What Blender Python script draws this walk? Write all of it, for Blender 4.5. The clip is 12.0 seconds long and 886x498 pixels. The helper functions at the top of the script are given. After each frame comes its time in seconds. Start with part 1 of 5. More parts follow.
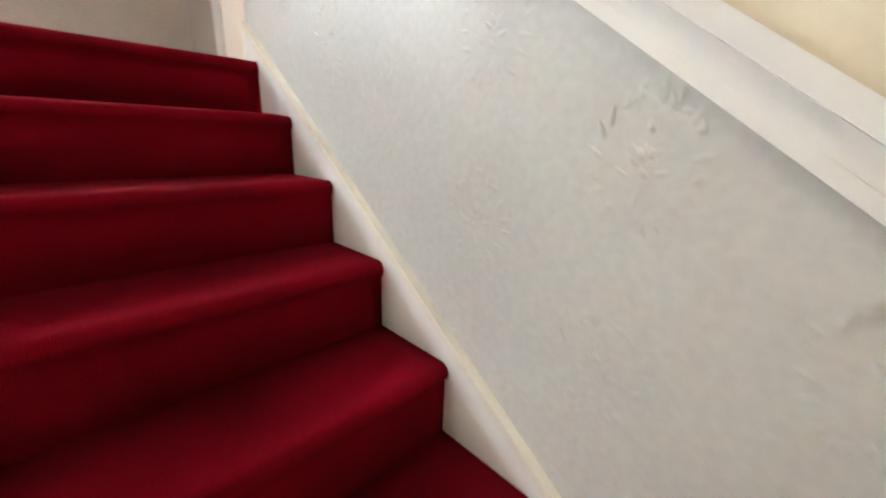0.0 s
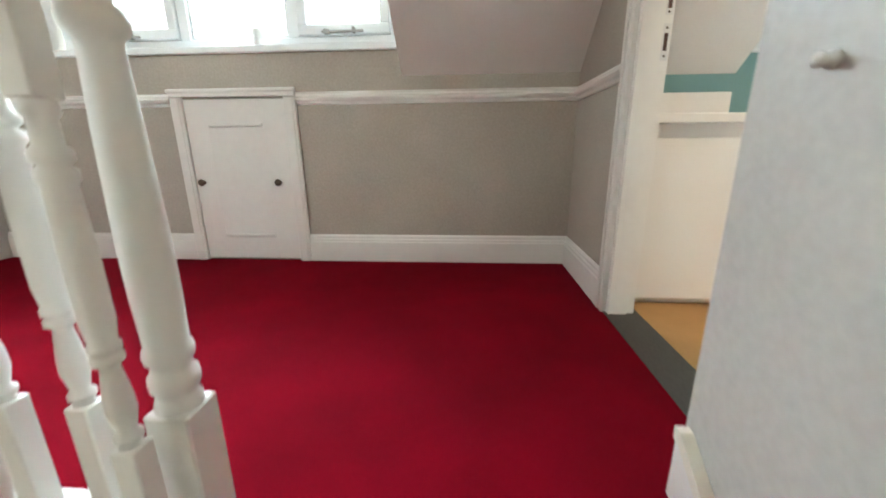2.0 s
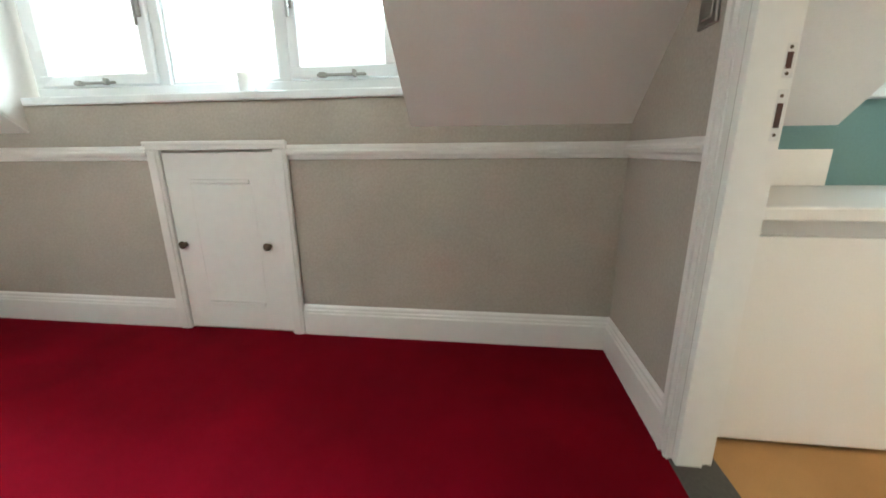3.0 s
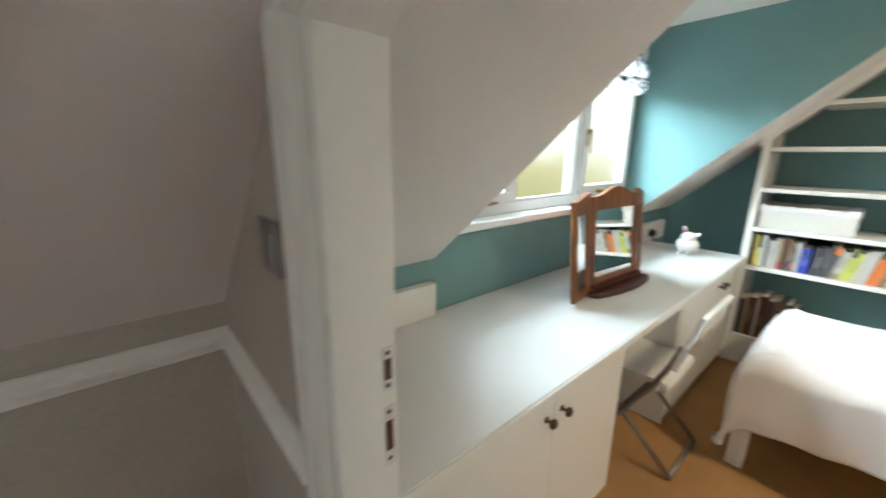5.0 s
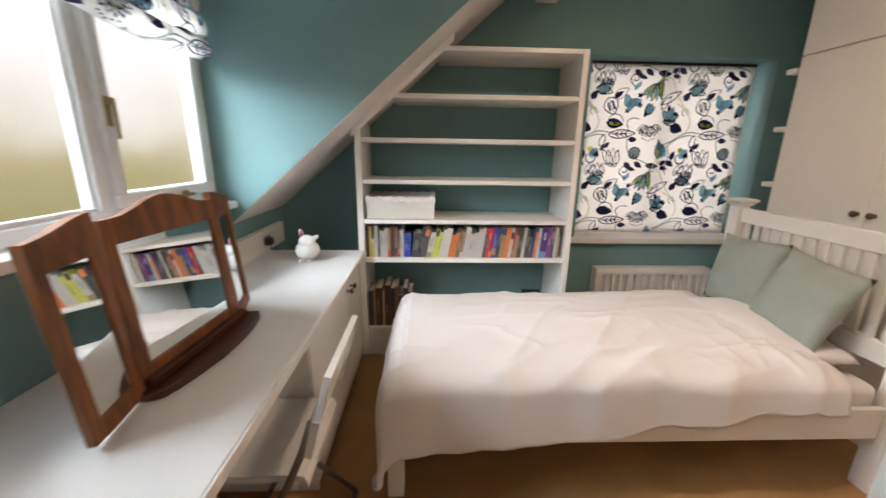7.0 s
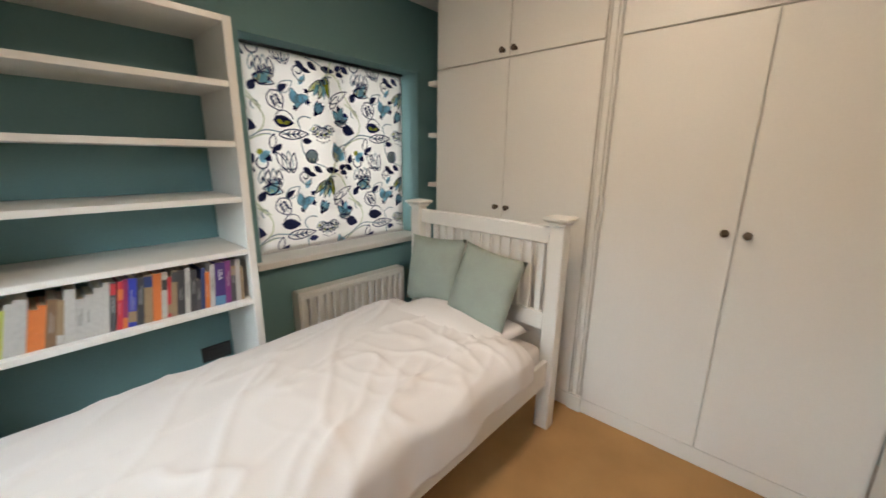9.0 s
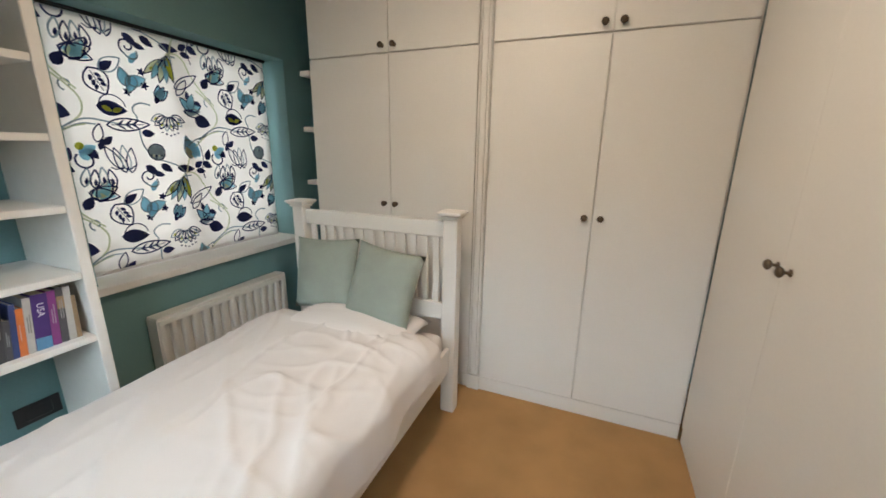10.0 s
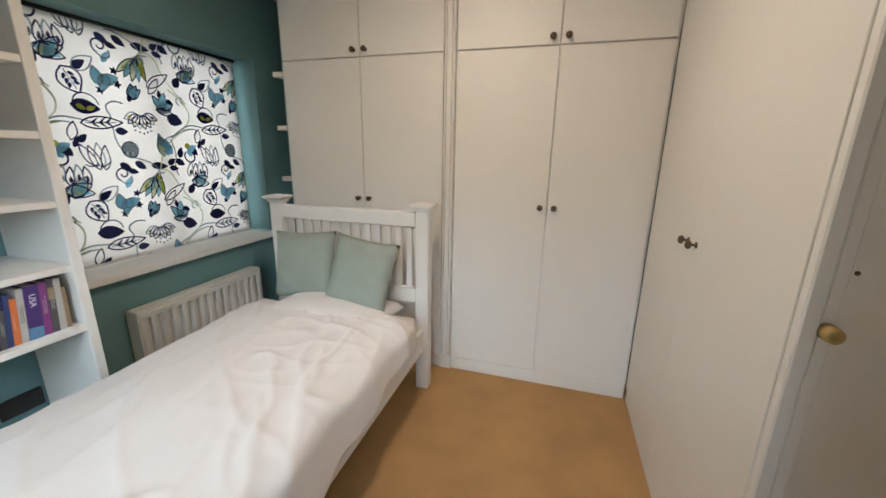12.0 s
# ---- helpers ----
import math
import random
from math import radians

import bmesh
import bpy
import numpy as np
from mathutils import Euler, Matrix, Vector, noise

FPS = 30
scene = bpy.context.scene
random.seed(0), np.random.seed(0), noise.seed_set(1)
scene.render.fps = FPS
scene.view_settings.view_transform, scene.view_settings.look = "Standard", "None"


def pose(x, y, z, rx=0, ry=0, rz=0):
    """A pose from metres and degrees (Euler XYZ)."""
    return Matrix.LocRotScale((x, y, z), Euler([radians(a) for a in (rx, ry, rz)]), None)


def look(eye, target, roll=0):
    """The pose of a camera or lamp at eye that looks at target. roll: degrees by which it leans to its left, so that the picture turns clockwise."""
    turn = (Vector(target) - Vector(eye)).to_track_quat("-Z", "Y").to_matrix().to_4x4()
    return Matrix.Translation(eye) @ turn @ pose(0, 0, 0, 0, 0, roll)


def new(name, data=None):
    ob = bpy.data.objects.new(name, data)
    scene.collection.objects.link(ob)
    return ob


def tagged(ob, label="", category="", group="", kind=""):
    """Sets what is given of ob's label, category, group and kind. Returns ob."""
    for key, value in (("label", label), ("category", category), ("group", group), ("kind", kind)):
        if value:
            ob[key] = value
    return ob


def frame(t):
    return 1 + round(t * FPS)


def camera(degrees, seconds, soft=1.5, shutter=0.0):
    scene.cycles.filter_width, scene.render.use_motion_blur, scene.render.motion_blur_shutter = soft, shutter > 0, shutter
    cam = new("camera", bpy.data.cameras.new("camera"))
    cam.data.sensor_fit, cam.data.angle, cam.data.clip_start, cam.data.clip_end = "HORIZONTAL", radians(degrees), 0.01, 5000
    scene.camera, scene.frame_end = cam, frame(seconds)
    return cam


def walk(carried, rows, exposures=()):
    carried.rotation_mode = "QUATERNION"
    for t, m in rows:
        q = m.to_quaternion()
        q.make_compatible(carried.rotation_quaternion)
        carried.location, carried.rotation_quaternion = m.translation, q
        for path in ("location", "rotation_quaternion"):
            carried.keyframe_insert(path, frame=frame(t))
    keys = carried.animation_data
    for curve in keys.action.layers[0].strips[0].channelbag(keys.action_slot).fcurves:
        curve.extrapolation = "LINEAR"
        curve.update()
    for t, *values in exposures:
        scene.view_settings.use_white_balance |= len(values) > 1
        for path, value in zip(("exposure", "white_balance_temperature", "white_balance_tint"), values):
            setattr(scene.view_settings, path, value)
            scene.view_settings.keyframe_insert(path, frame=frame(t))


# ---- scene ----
cam = camera(99.5, 12.0, soft=1.6, shutter=0.35)
PATH = [
    (0, look((-0.551, -1.536, -0.267), (0.794, -0.161, -0.813), 1.4)),
    (0.2, look((-0.471, -1.48, -0.173), (0.685, 0.059, -0.718), 1.5)),
    (0.5, look((-0.362, -1.346, -0.018), (0.377, 0.44, -0.532), 0.0)),
    (0.7, look((-0.38, -1.256, 0.038), (0.208, 0.585, -0.481), 0.7)),
    (1, look((-0.4, -1.056, 0.097), (-0.038, 0.838, -0.432), 0.4)),
    (1.2, look((-0.422, -0.908, 0.246), (-0.198, 1.006, -0.287), 0.5)),
    (1.5, look((-0.416, -0.748, 0.48), (-0.376, 1.173, -0.074), -0.1)),
    (2, look((-0.381, -0.45, 0.642), (-0.515, 1.474, 0.113), -0.5)),
    (2.5, look((-0.389, -0.282, 0.82), (-0.616, 1.64, 0.316), -0.4)),
    (2.7, look((-0.396, -0.172, 0.837), (-0.642, 1.746, 0.328), -0.5)),
    (4.3, look((-0.184, 0.35, 1.281), (0.108, 2.27, 0.803), -0.1)),
    (4.5, look((-0.139, 0.423, 1.288), (0.419, 2.282, 0.806), 0.1)),
    (5, look((-0.011, 0.528, 1.383), (1.265, 1.987, 0.888), 0.6)),
    (5.5, look((0.181, 0.577, 1.355), (1.844, 1.574, 0.864), 0.8)),
    (6, look((0.328, 0.58, 1.351), (2.17, 1.195, 0.871), 0.7)),
    (6.5, look((0.516, 0.603, 1.321), (2.441, 0.869, 0.848), 1.0)),
    (7, look((0.717, 0.596, 1.367), (2.651, 0.52, 0.862), 0.9)),
    (7.5, look((0.907, 0.507, 1.34), (2.786, 0.04, 0.839), 0.9)),
    (7.7, look((0.968, 0.43, 1.332), (2.835, -0.161, 0.846), 0.5)),
    (9.3, look((1.251, 0.377, 1.395), (2.345, -1.224, 0.908), 1.0)),
    (9.5, look((1.287, 0.386, 1.398), (2.243, -1.3, 0.905), 1.0)),
    (10, look((1.31, 0.439, 1.398), (2.035, -1.357, 0.899), 0.9)),
    (10.5, look((1.255, 0.522, 1.409), (1.827, -1.324, 0.893), 0.9)),
    (11, look((1.243, 0.577, 1.404), (1.73, -1.293, 0.889), 0.9)),
    (11.5, look((1.287, 0.611, 1.397), (1.76, -1.263, 0.886), 0.9)),
    (12, look((1.273, 0.634, 1.393), (1.825, -1.221, 0.889), 0.9)),
]
walk(cam, PATH, exposures=[(0, 1.95, 6750, 13), (0.5, 1.72, 6700, 11), (1.0, 1.6, 6600, 10), (1.5, 1.45, 6500, 8), (2.7, 1.35, 6400, 4), (4.3, 0.78, 6350, 2), (5.0, 0.68, 6300, 4),
                           (5.5, 0.38, 6550, 8), (6.5, 0.0, 6900, 17), (7.5, 0.0, 7000, 19), (9.5, -0.12, 6500, 10), (10.5, -0.1, 6300, 10), (12.0, -0.1, 6200, 10)])

# world and lights
W = bpy.data.worlds.new("overcast_sky")
scene.world = W
W.use_nodes = True
wn = W.node_tree
sky = wn.nodes.new("ShaderNodeTexSky")
sky.sky_type, sky.sun_disc = "NISHITA", False
sky.sun_elevation, sky.sun_rotation = radians(38), radians(20)
sky.dust_density = 4.0
wn.links.new(sky.outputs[0], wn.nodes["Background"].inputs[0])
wn.nodes["Background"].inputs[1].default_value = 0.12


def lamp(name, kind, m, power, color, size=0.1, size_y=None):
    d = bpy.data.lights.new(name, kind)
    d.energy, d.color = power, color
    if kind == "AREA":
        d.shape, d.size, d.size_y = "RECTANGLE", size, size_y or size
    elif kind == "SUN":
        d.angle = radians(size)
    else:
        d.shadow_soft_size = size
    ob = new(name, d)
    ob.matrix_world = m
    return ob


lamp("sun", "SUN", look((0, 8, 8), (0, 0, 1)), 0.8, (1, 0.97, 0.92), 20)
DAY = (0.74, 0.905, 1.0)
lamp("open_sky", "AREA", look((-0.2, 4.6, 3.7), (-0.2, 0.6, 1.9)), 1150, DAY, 7.0, 3.0)
lamp("side_daylight", "AREA", look((3.95, -1.13, 1.4), (2.0, -1.13, 1.4)), 26, (0.90, 0.97, 1.0), 1.2, 1.25)
lamp("bedroom_lamp", "AREA", look((1.75, -0.42, 2.415), (1.75, -0.42, 0)), 17, (1.0, 0.80, 0.60), 0.26)
lamp("hall_bulb", "POINT", pose(-2.2, 1.3, -0.75), 32, (1.0, 0.93, 0.84), 0.08)
# added fill without a fitting, brightens the landing and upper stairs
lamp("landing_fill", "POINT", pose(-1.75, -0.75, 2.25), 12, (0.95, 0.97, 0.97), 0.1)


# materials
def material(name, color, rough=0.5, metal=0.0, scale=40.0, vary=0.06, bump=0.1, coarse=2.0, fuzz=0.0, depth=0.002, per_object=0.0, stretch=None, patchy=0.04, spec=0.5):
    m = bpy.data.materials.new(name)
    m.use_nodes = True
    t = m.node_tree
    n, l = t.nodes, t.links
    b = n["Principled BSDF"]
    co = n.new("ShaderNodeTexCoord")
    src = co.outputs["Object"]
    if stretch:
        mp = n.new("ShaderNodeMapping")
        mp.inputs["Scale"].default_value = stretch
        l.new(src, mp.inputs[0])
        src = mp.outputs[0]
    fine, big = n.new("ShaderNodeTexNoise"), n.new("ShaderNodeTexNoise")
    fine.inputs["Scale"].default_value, fine.inputs["Detail"].default_value = scale, 5
    big.inputs["Scale"].default_value, big.inputs["Detail"].default_value = coarse, 3
    l.new(src, fine.inputs[0])
    l.new(src, big.inputs[0])
    add = n.new("ShaderNodeMath")
    add.operation = "ADD"
    l.new(fine.outputs[0], add.inputs[0])
    l.new(big.outputs[0], add.inputs[1])
    last = add.outputs[0]
    if per_object:
        info, mul, ad2 = n.new("ShaderNodeObjectInfo"), n.new("ShaderNodeMath"), n.new("ShaderNodeMath")
        mul.operation, mul.inputs[1].default_value = "MULTIPLY", per_object
        l.new(info.outputs["Random"], mul.inputs[0])
        ad2.operation = "ADD"
        l.new(last, ad2.inputs[0])
        l.new(mul.outputs[0], ad2.inputs[1])
        last = ad2.outputs[0]
    ramp = n.new("ShaderNodeMapRange")
    ramp.inputs["From Min"].default_value, ramp.inputs["From Max"].default_value = 0.55, 1.45 + per_object
    ramp.inputs["To Min"].default_value, ramp.inputs["To Max"].default_value = 1 - vary * 2, 1 + vary
    l.new(last, ramp.inputs[0])
    mix = n.new("ShaderNodeVectorMath")
    mix.operation = "SCALE"
    mix.inputs[0].default_value = color
    l.new(ramp.outputs[0], mix.inputs["Scale"])
    l.new(mix.outputs[0], b.inputs["Base Color"])
    rr = n.new("ShaderNodeMapRange")
    rr.inputs["From Min"].default_value, rr.inputs["From Max"].default_value = 0.3, 0.7
    rr.inputs["To Min"].default_value, rr.inputs["To Max"].default_value = max(rough - patchy, 0.02), min(rough + patchy, 1)
    l.new(big.outputs[0], rr.inputs[0])
    l.new(rr.outputs[0], b.inputs["Roughness"])
    b.inputs["Metallic"].default_value = metal
    b.inputs["Specular IOR Level"].default_value = spec
    if fuzz:
        b.inputs["Sheen Weight"].default_value = fuzz
        b.inputs["Sheen Roughness"].default_value = 0.5
        b.inputs["Sheen Tint"].default_value = (*color, 1)
    if bump:
        bp = n.new("ShaderNodeBump")
        bp.inputs["Strength"].default_value, bp.inputs["Distance"].default_value = bump, depth
        l.new(fine.outputs[0], bp.inputs["Height"])
        l.new(bp.outputs[0], b.inputs["Normal"])
    return m


M_RED = material("red_carpet", (0.195, 0.0018, 0.010), 1.0, scale=420, vary=0.24, bump=0.7, coarse=3.5, fuzz=0.10, depth=0.004, spec=0.05)
M_TAN = material("tan_carpet", (0.45, 0.255, 0.108), 1.0, scale=380, vary=0.14, bump=0.5, coarse=4, fuzz=0.08, depth=0.004, spec=0.1)
M_TAUPE = material("taupe_wall", (0.45, 0.405, 0.345), 0.7, scale=90, vary=0.10, bump=0.15, coarse=2.5)
M_PALE = material("pale_wall", (0.62, 0.57, 0.52), 0.8, scale=90, vary=0.03, bump=0.12)
M_PAPER = material("anaglypta_paper", (0.57, 0.555, 0.52), 0.45, scale=60, vary=0.07, bump=0.12, depth=0.002)
M_IVORY = material("ivory_gloss", (0.80, 0.75, 0.65), 0.4, scale=60, vary=0.03, bump=0.05)
M_CREAM = material("cream_wall", (0.76, 0.66, 0.50), 0.75, scale=90, vary=0.03, bump=0.12)
M_CEIL = material("ceiling_white", (0.74, 0.70, 0.66), 0.85, scale=110, vary=0.025, bump=0.15)
M_TEAL = material("teal_wall", (0.165, 0.305, 0.31), 0.75, scale=100, vary=0.05, bump=0.15)
M_GLOSS = material("white_gloss_paint", (0.80, 0.78, 0.74), 0.32, scale=25, vary=0.025, bump=0.06)
M_SATIN = material("white_satin_furniture", (0.78, 0.755, 0.71), 0.42, scale=140, vary=0.02, bump=0.05)
M_DESK = material("white_desk_laminate", (0.70, 0.70, 0.69), 0.30, scale=200, vary=0.02, bump=0.02, patchy=0.012)
M_UPVC = material("white_window_frame", (0.82, 0.84, 0.84), 0.3, scale=30, vary=0.02, bump=0.03)
M_BRASS = material("aged_brass", (0.42, 0.31, 0.14), 0.35, 1.0, scale=80, vary=0.2, bump=0.1)
M_BRONZE = material("antique_bronze", (0.14, 0.105, 0.075), 0.38, 1.0, scale=120, vary=0.3, bump=0.2)
M_CHROME = material("brushed_chrome", (0.55, 0.55, 0.56), 0.22, 1.0, scale=200, vary=0.06, bump=0.05)
M_PLATE = material("satin_plate", (0.72, 0.71, 0.69), 0.5, 0.6, scale=100, vary=0.05, bump=0.04)
M_STEEL = material("grey_steel_tube", (0.33, 0.32, 0.30), 0.38, 1.0, scale=100, vary=0.08, bump=0.05)
M_PINE = material("stained_pine", (0.23, 0.075, 0.018), 0.45, scale=14, vary=0.42, bump=0.1, coarse=5, stretch=(6, 6, 0.6))
M_PINEDARK = material("dark_stained_pine", (0.075, 0.018, 0.007), 0.4, scale=14, vary=0.4, bump=0.1, coarse=5, stretch=(0.6, 6, 6))
M_LINEN = material("white_cotton", (0.74, 0.70, 0.685), 0.9, scale=600, vary=0.02, bump=0.2, fuzz=0.15, depth=0.001)
M_SAGE = material("sage_velvet", (0.29, 0.325, 0.28), 0.85, scale=300, vary=0.1, bump=0.25, coarse=9, fuzz=0.4)
M_DARK = material("dark_threshold", (0.075, 0.07, 0.06), 0.7, scale=120, vary=0.2, bump=0.3)
M_BLACK = material("black_plastic", (0.012, 0.012, 0.014), 0.35, scale=60, vary=0.1, bump=0.05)
M_WHITEP = material("white_plastic", (0.78, 0.77, 0.73), 0.38, scale=60, vary=0.02, bump=0.03)
M_RAD = material("radiator_enamel", (0.78, 0.75, 0.69), 0.35, scale=40, vary=0.03, bump=0.04)
M_WICKER = material("white_wicker", (0.80, 0.77, 0.70), 0.75, scale=150, vary=0.08, bump=0.4)
M_CERAMIC = material("white_ceramic", (0.82, 0.80, 0.77), 0.2, scale=30, vary=0.03, bump=0.05)
M_PINK = material("pink_glaze", (0.62, 0.16, 0.25), 0.35, scale=30)
M_WOOD = material("oak_floor", (0.48, 0.29, 0.13), 0.4, scale=20, vary=0.25, bump=0.1, stretch=(1, 8, 1))
M_NAVY = material("navy_cloth", (0.012, 0.02, 0.075), 0.8, scale=200, vary=0.1)
M_PAGES = material("book_pages", (0.72, 0.66, 0.54), 0.9, scale=300, vary=0.1, bump=0.3, stretch=(1, 20, 1))
M_RUBBER = material("ochre_rubber", (0.42, 0.29, 0.09), 0.5, scale=60, vary=0.08)
M_LEAFWALL = material("garden_hedge", (0.10, 0.12, 0.04), 0.9, scale=30, vary=0.5, bump=0.5, coarse=1)


def glass_material(name, rough, color=(1, 1, 1)):
    m = bpy.data.materials.new(name)
    m.use_nodes = True
    b = m.node_tree.nodes["Principled BSDF"]
    b.inputs["Base Color"].default_value = (*color, 1)
    b.inputs["Roughness"].default_value = rough
    b.inputs["Transmission Weight"].default_value = 1.0
    b.inputs["IOR"].default_value = 1.45 if rough < 0.05 else 1.1
    return m


M_GLASS = glass_material("clear_glass", 0.0)
M_MIST = glass_material("misted_glass", 0.20)
M_MIRROR = bpy.data.materials.new("mirror_silver")
M_MIRROR.use_nodes = True
_b = M_MIRROR.node_tree.nodes["Principled BSDF"]
_b.inputs["Metallic"].default_value, _b.inputs["Roughness"].default_value = 1.0, 0.01
_b.inputs["Base Color"].default_value = (0.86, 0.88, 0.87, 1)


def fabric_material(name, color, through_share=0.45):
    m = bpy.data.materials.new(name)
    m.use_nodes = True
    t = m.node_tree
    b, out = t.nodes["Principled BSDF"], t.nodes["Material Output"]
    b.inputs["Base Color"].default_value = (*color, 1)
    b.inputs["Roughness"].default_value = 0.9
    tr, mx = t.nodes.new("ShaderNodeBsdfTranslucent"), t.nodes.new("ShaderNodeMixShader")
    tr.inputs[0].default_value = (*color, 1)
    mx.inputs[0].default_value = through_share
    weave, bp = t.nodes.new("ShaderNodeTexNoise"), t.nodes.new("ShaderNodeBump")
    weave.inputs["Scale"].default_value = 500
    bp.inputs["Strength"].default_value, bp.inputs["Distance"].default_value = 0.3, 0.001
    t.links.new(weave.outputs[0], bp.inputs["Height"])
    t.links.new(bp.outputs[0], b.inputs["Normal"])
    t.links.new(b.outputs[0], mx.inputs[1])
    t.links.new(tr.outputs[0], mx.inputs[2])
    t.links.new(mx.outputs[0], out.inputs[0])
    return m


M_BLIND = fabric_material("blind_cotton", (0.84, 0.82, 0.80))
M_INK = [fabric_material("ink_navy", (0.012, 0.02, 0.10), 0.15), fabric_material("ink_blue", (0.24, 0.52, 0.68), 0.55),
         fabric_material("ink_lime", (0.42, 0.46, 0.06), 0.4), fabric_material("ink_slate", (0.24, 0.32, 0.38), 0.45),
         fabric_material("ink_pale", (0.55, 0.60, 0.42), 0.5)]


# mesh helpers
def thing(name, at, label, category, group=""):
    ob = new(name)
    ob.location = at
    ob.empty_display_size = 0.1
    tagged(ob, label, category, group)
    return ob


def part(name, bm, mat, parent=None, label="", smooth=False):
    """Links bm (in world coordinates) as one mesh under parent."""
    me = bpy.data.meshes.new(name)
    bmesh.ops.recalc_face_normals(bm, faces=bm.faces)
    for f in bm.faces:
        f.smooth = smooth
    bm.to_mesh(me)
    bm.free()
    for m in (mat if isinstance(mat, (list, tuple)) else [mat]):
        me.materials.append(m)
    ob = new(name, me)
    if parent:
        ob.parent = parent
        ob.matrix_parent_inverse = Matrix.Translation(-parent.location)
    if label:
        ob["label"] = label
    return ob


def structure(name, bm, mat, label="", category="wall"):
    return tagged(part(name, bm, mat), label, category, kind="structure")


def box(bm, x0, x1, y0, y1, z0, z1, bevel=0.0, m=None, seg=1):
    r = bmesh.ops.create_cube(bm, size=1.0)
    vs = r["verts"]
    bmesh.ops.scale(bm, vec=(x1 - x0, y1 - y0, z1 - z0), verts=vs)
    bmesh.ops.translate(bm, vec=((x0 + x1) / 2, (y0 + y1) / 2, (z0 + z1) / 2), verts=vs)
    if bevel:
        es = list({e for v in vs for e in v.link_edges})
        rb = bmesh.ops.bevel(bm, geom=es, offset=bevel, segments=seg, profile=0.5, affect="EDGES")
        vs = list({v for f in rb["faces"] for v in f.verts} | {v for v in vs if v.is_valid})
    if m is not None:
        bmesh.ops.transform(bm, matrix=m, verts=vs)
    return vs


def boxed(*a, **k):
    bm = bmesh.new()
    box(bm, *a, **k)
    return bm


def prism(bm, poly, a0, a1, axis="x"):
    """A prism: poly in the plane across axis, drawn from a0 to a1. x: (y, z); y: (x, z); z: (x, y)."""
    def p(u, v, a):
        return {"x": (a, u, v), "y": (u, a, v), "z": (u, v, a)}[axis]
    lo = [bm.verts.new(p(u, v, a0)) for u, v in poly]
    hi = [bm.verts.new(p(u, v, a1)) for u, v in poly]
    n = len(poly)
    bm.faces.new(lo)
    bm.faces.new(hi[::-1])
    for i in range(n):
        bm.faces.new((lo[i], hi[i], hi[(i + 1) % n], lo[(i + 1) % n]))
    return lo + hi


def lathe(bm, profile, at, m=None, seg=20, axis="z"):
    """Turns (radius, height) pairs round an axis through at."""
    rings = []
    for r, h in profile:
        ring = []
        for i in range(seg):
            a = 2 * math.pi * i / seg
            c, s = r * math.cos(a), r * math.sin(a)
            v = {"z": (c, s, h), "x": (h, c, s), "y": (c, h, s)}[axis]
            ring.append(bm.verts.new(Vector(v) + Vector(at)))
        rings.append(ring)
    for a, b in zip(rings, rings[1:]):
        for i in range(seg):
            bm.faces.new((a[i], a[(i + 1) % seg], b[(i + 1) % seg], b[i]))
    bm.faces.new(rings[0])
    bm.faces.new(rings[-1][::-1])
    vs = [v for r in rings for v in r]
    if m is not None:
        bmesh.ops.transform(bm, matrix=m, verts=vs)
    return vs


def tube(bm, pts, r, seg=10):
    """A round bar along points."""
    pts = [Vector(p) for p in pts]
    rings = []
    for i, p in enumerate(pts):
        d = (pts[min(i + 1, len(pts) - 1)] - pts[max(i - 1, 0)]).normalized()
        u = d.orthogonal().normalized() if i == 0 else (rings_u - d * rings_u.dot(d)).normalized()
        rings_u = u
        w = d.cross(u)
        rings.append([bm.verts.new(p + r * (math.cos(2 * math.pi * k / seg) * u + math.sin(2 * math.pi * k / seg) * w)) for k in range(seg)])
    for a, b in zip(rings, rings[1:]):
        for k in range(seg):
            bm.faces.new((a[k], a[(k + 1) % seg], b[(k + 1) % seg], b[k]))
    bm.faces.new(rings[0])
    bm.faces.new(rings[-1][::-1])


def slope_z(y):
    return 0.973 + (1.641 - y) * 0.88


def slope_y(z):
    return 1.641 - (z - 0.973) / 0.88


CEIL = 2.48
HEAD = 2.15          # dormer ceiling
Y_HEAD, Y_CEIL = slope_y(HEAD), slope_y(CEIL)
RISE, GOING = 0.19, 0.253

# ---- large structure ----
bm = boxed(-3.2, 0.155, 0.02, 1.62, -0.25, 0.0)
structure("floor_landing", bm, M_RED, "deep red carpet on the landing", "floor")
bm = boxed(0.29, 3.45, -2.1, 1.64, -0.25, 0.0)
structure("floor_bedroom", bm, M_TAN, "tan fitted carpet of the bedroom", "floor")
bm = boxed(0.155, 0.29, 0.155, 1.0, -0.2, 0.003, bevel=0.002)
structure("threshold", bm, M_DARK, "dark grey threshold strip in the doorway", "threshold")
bm = boxed(-6.0, 0.02, -4.2, 4.2, -2.76, -2.66)
structure("floor_hall", bm, M_WOOD, "pale oak floor of the hall below", "floor")

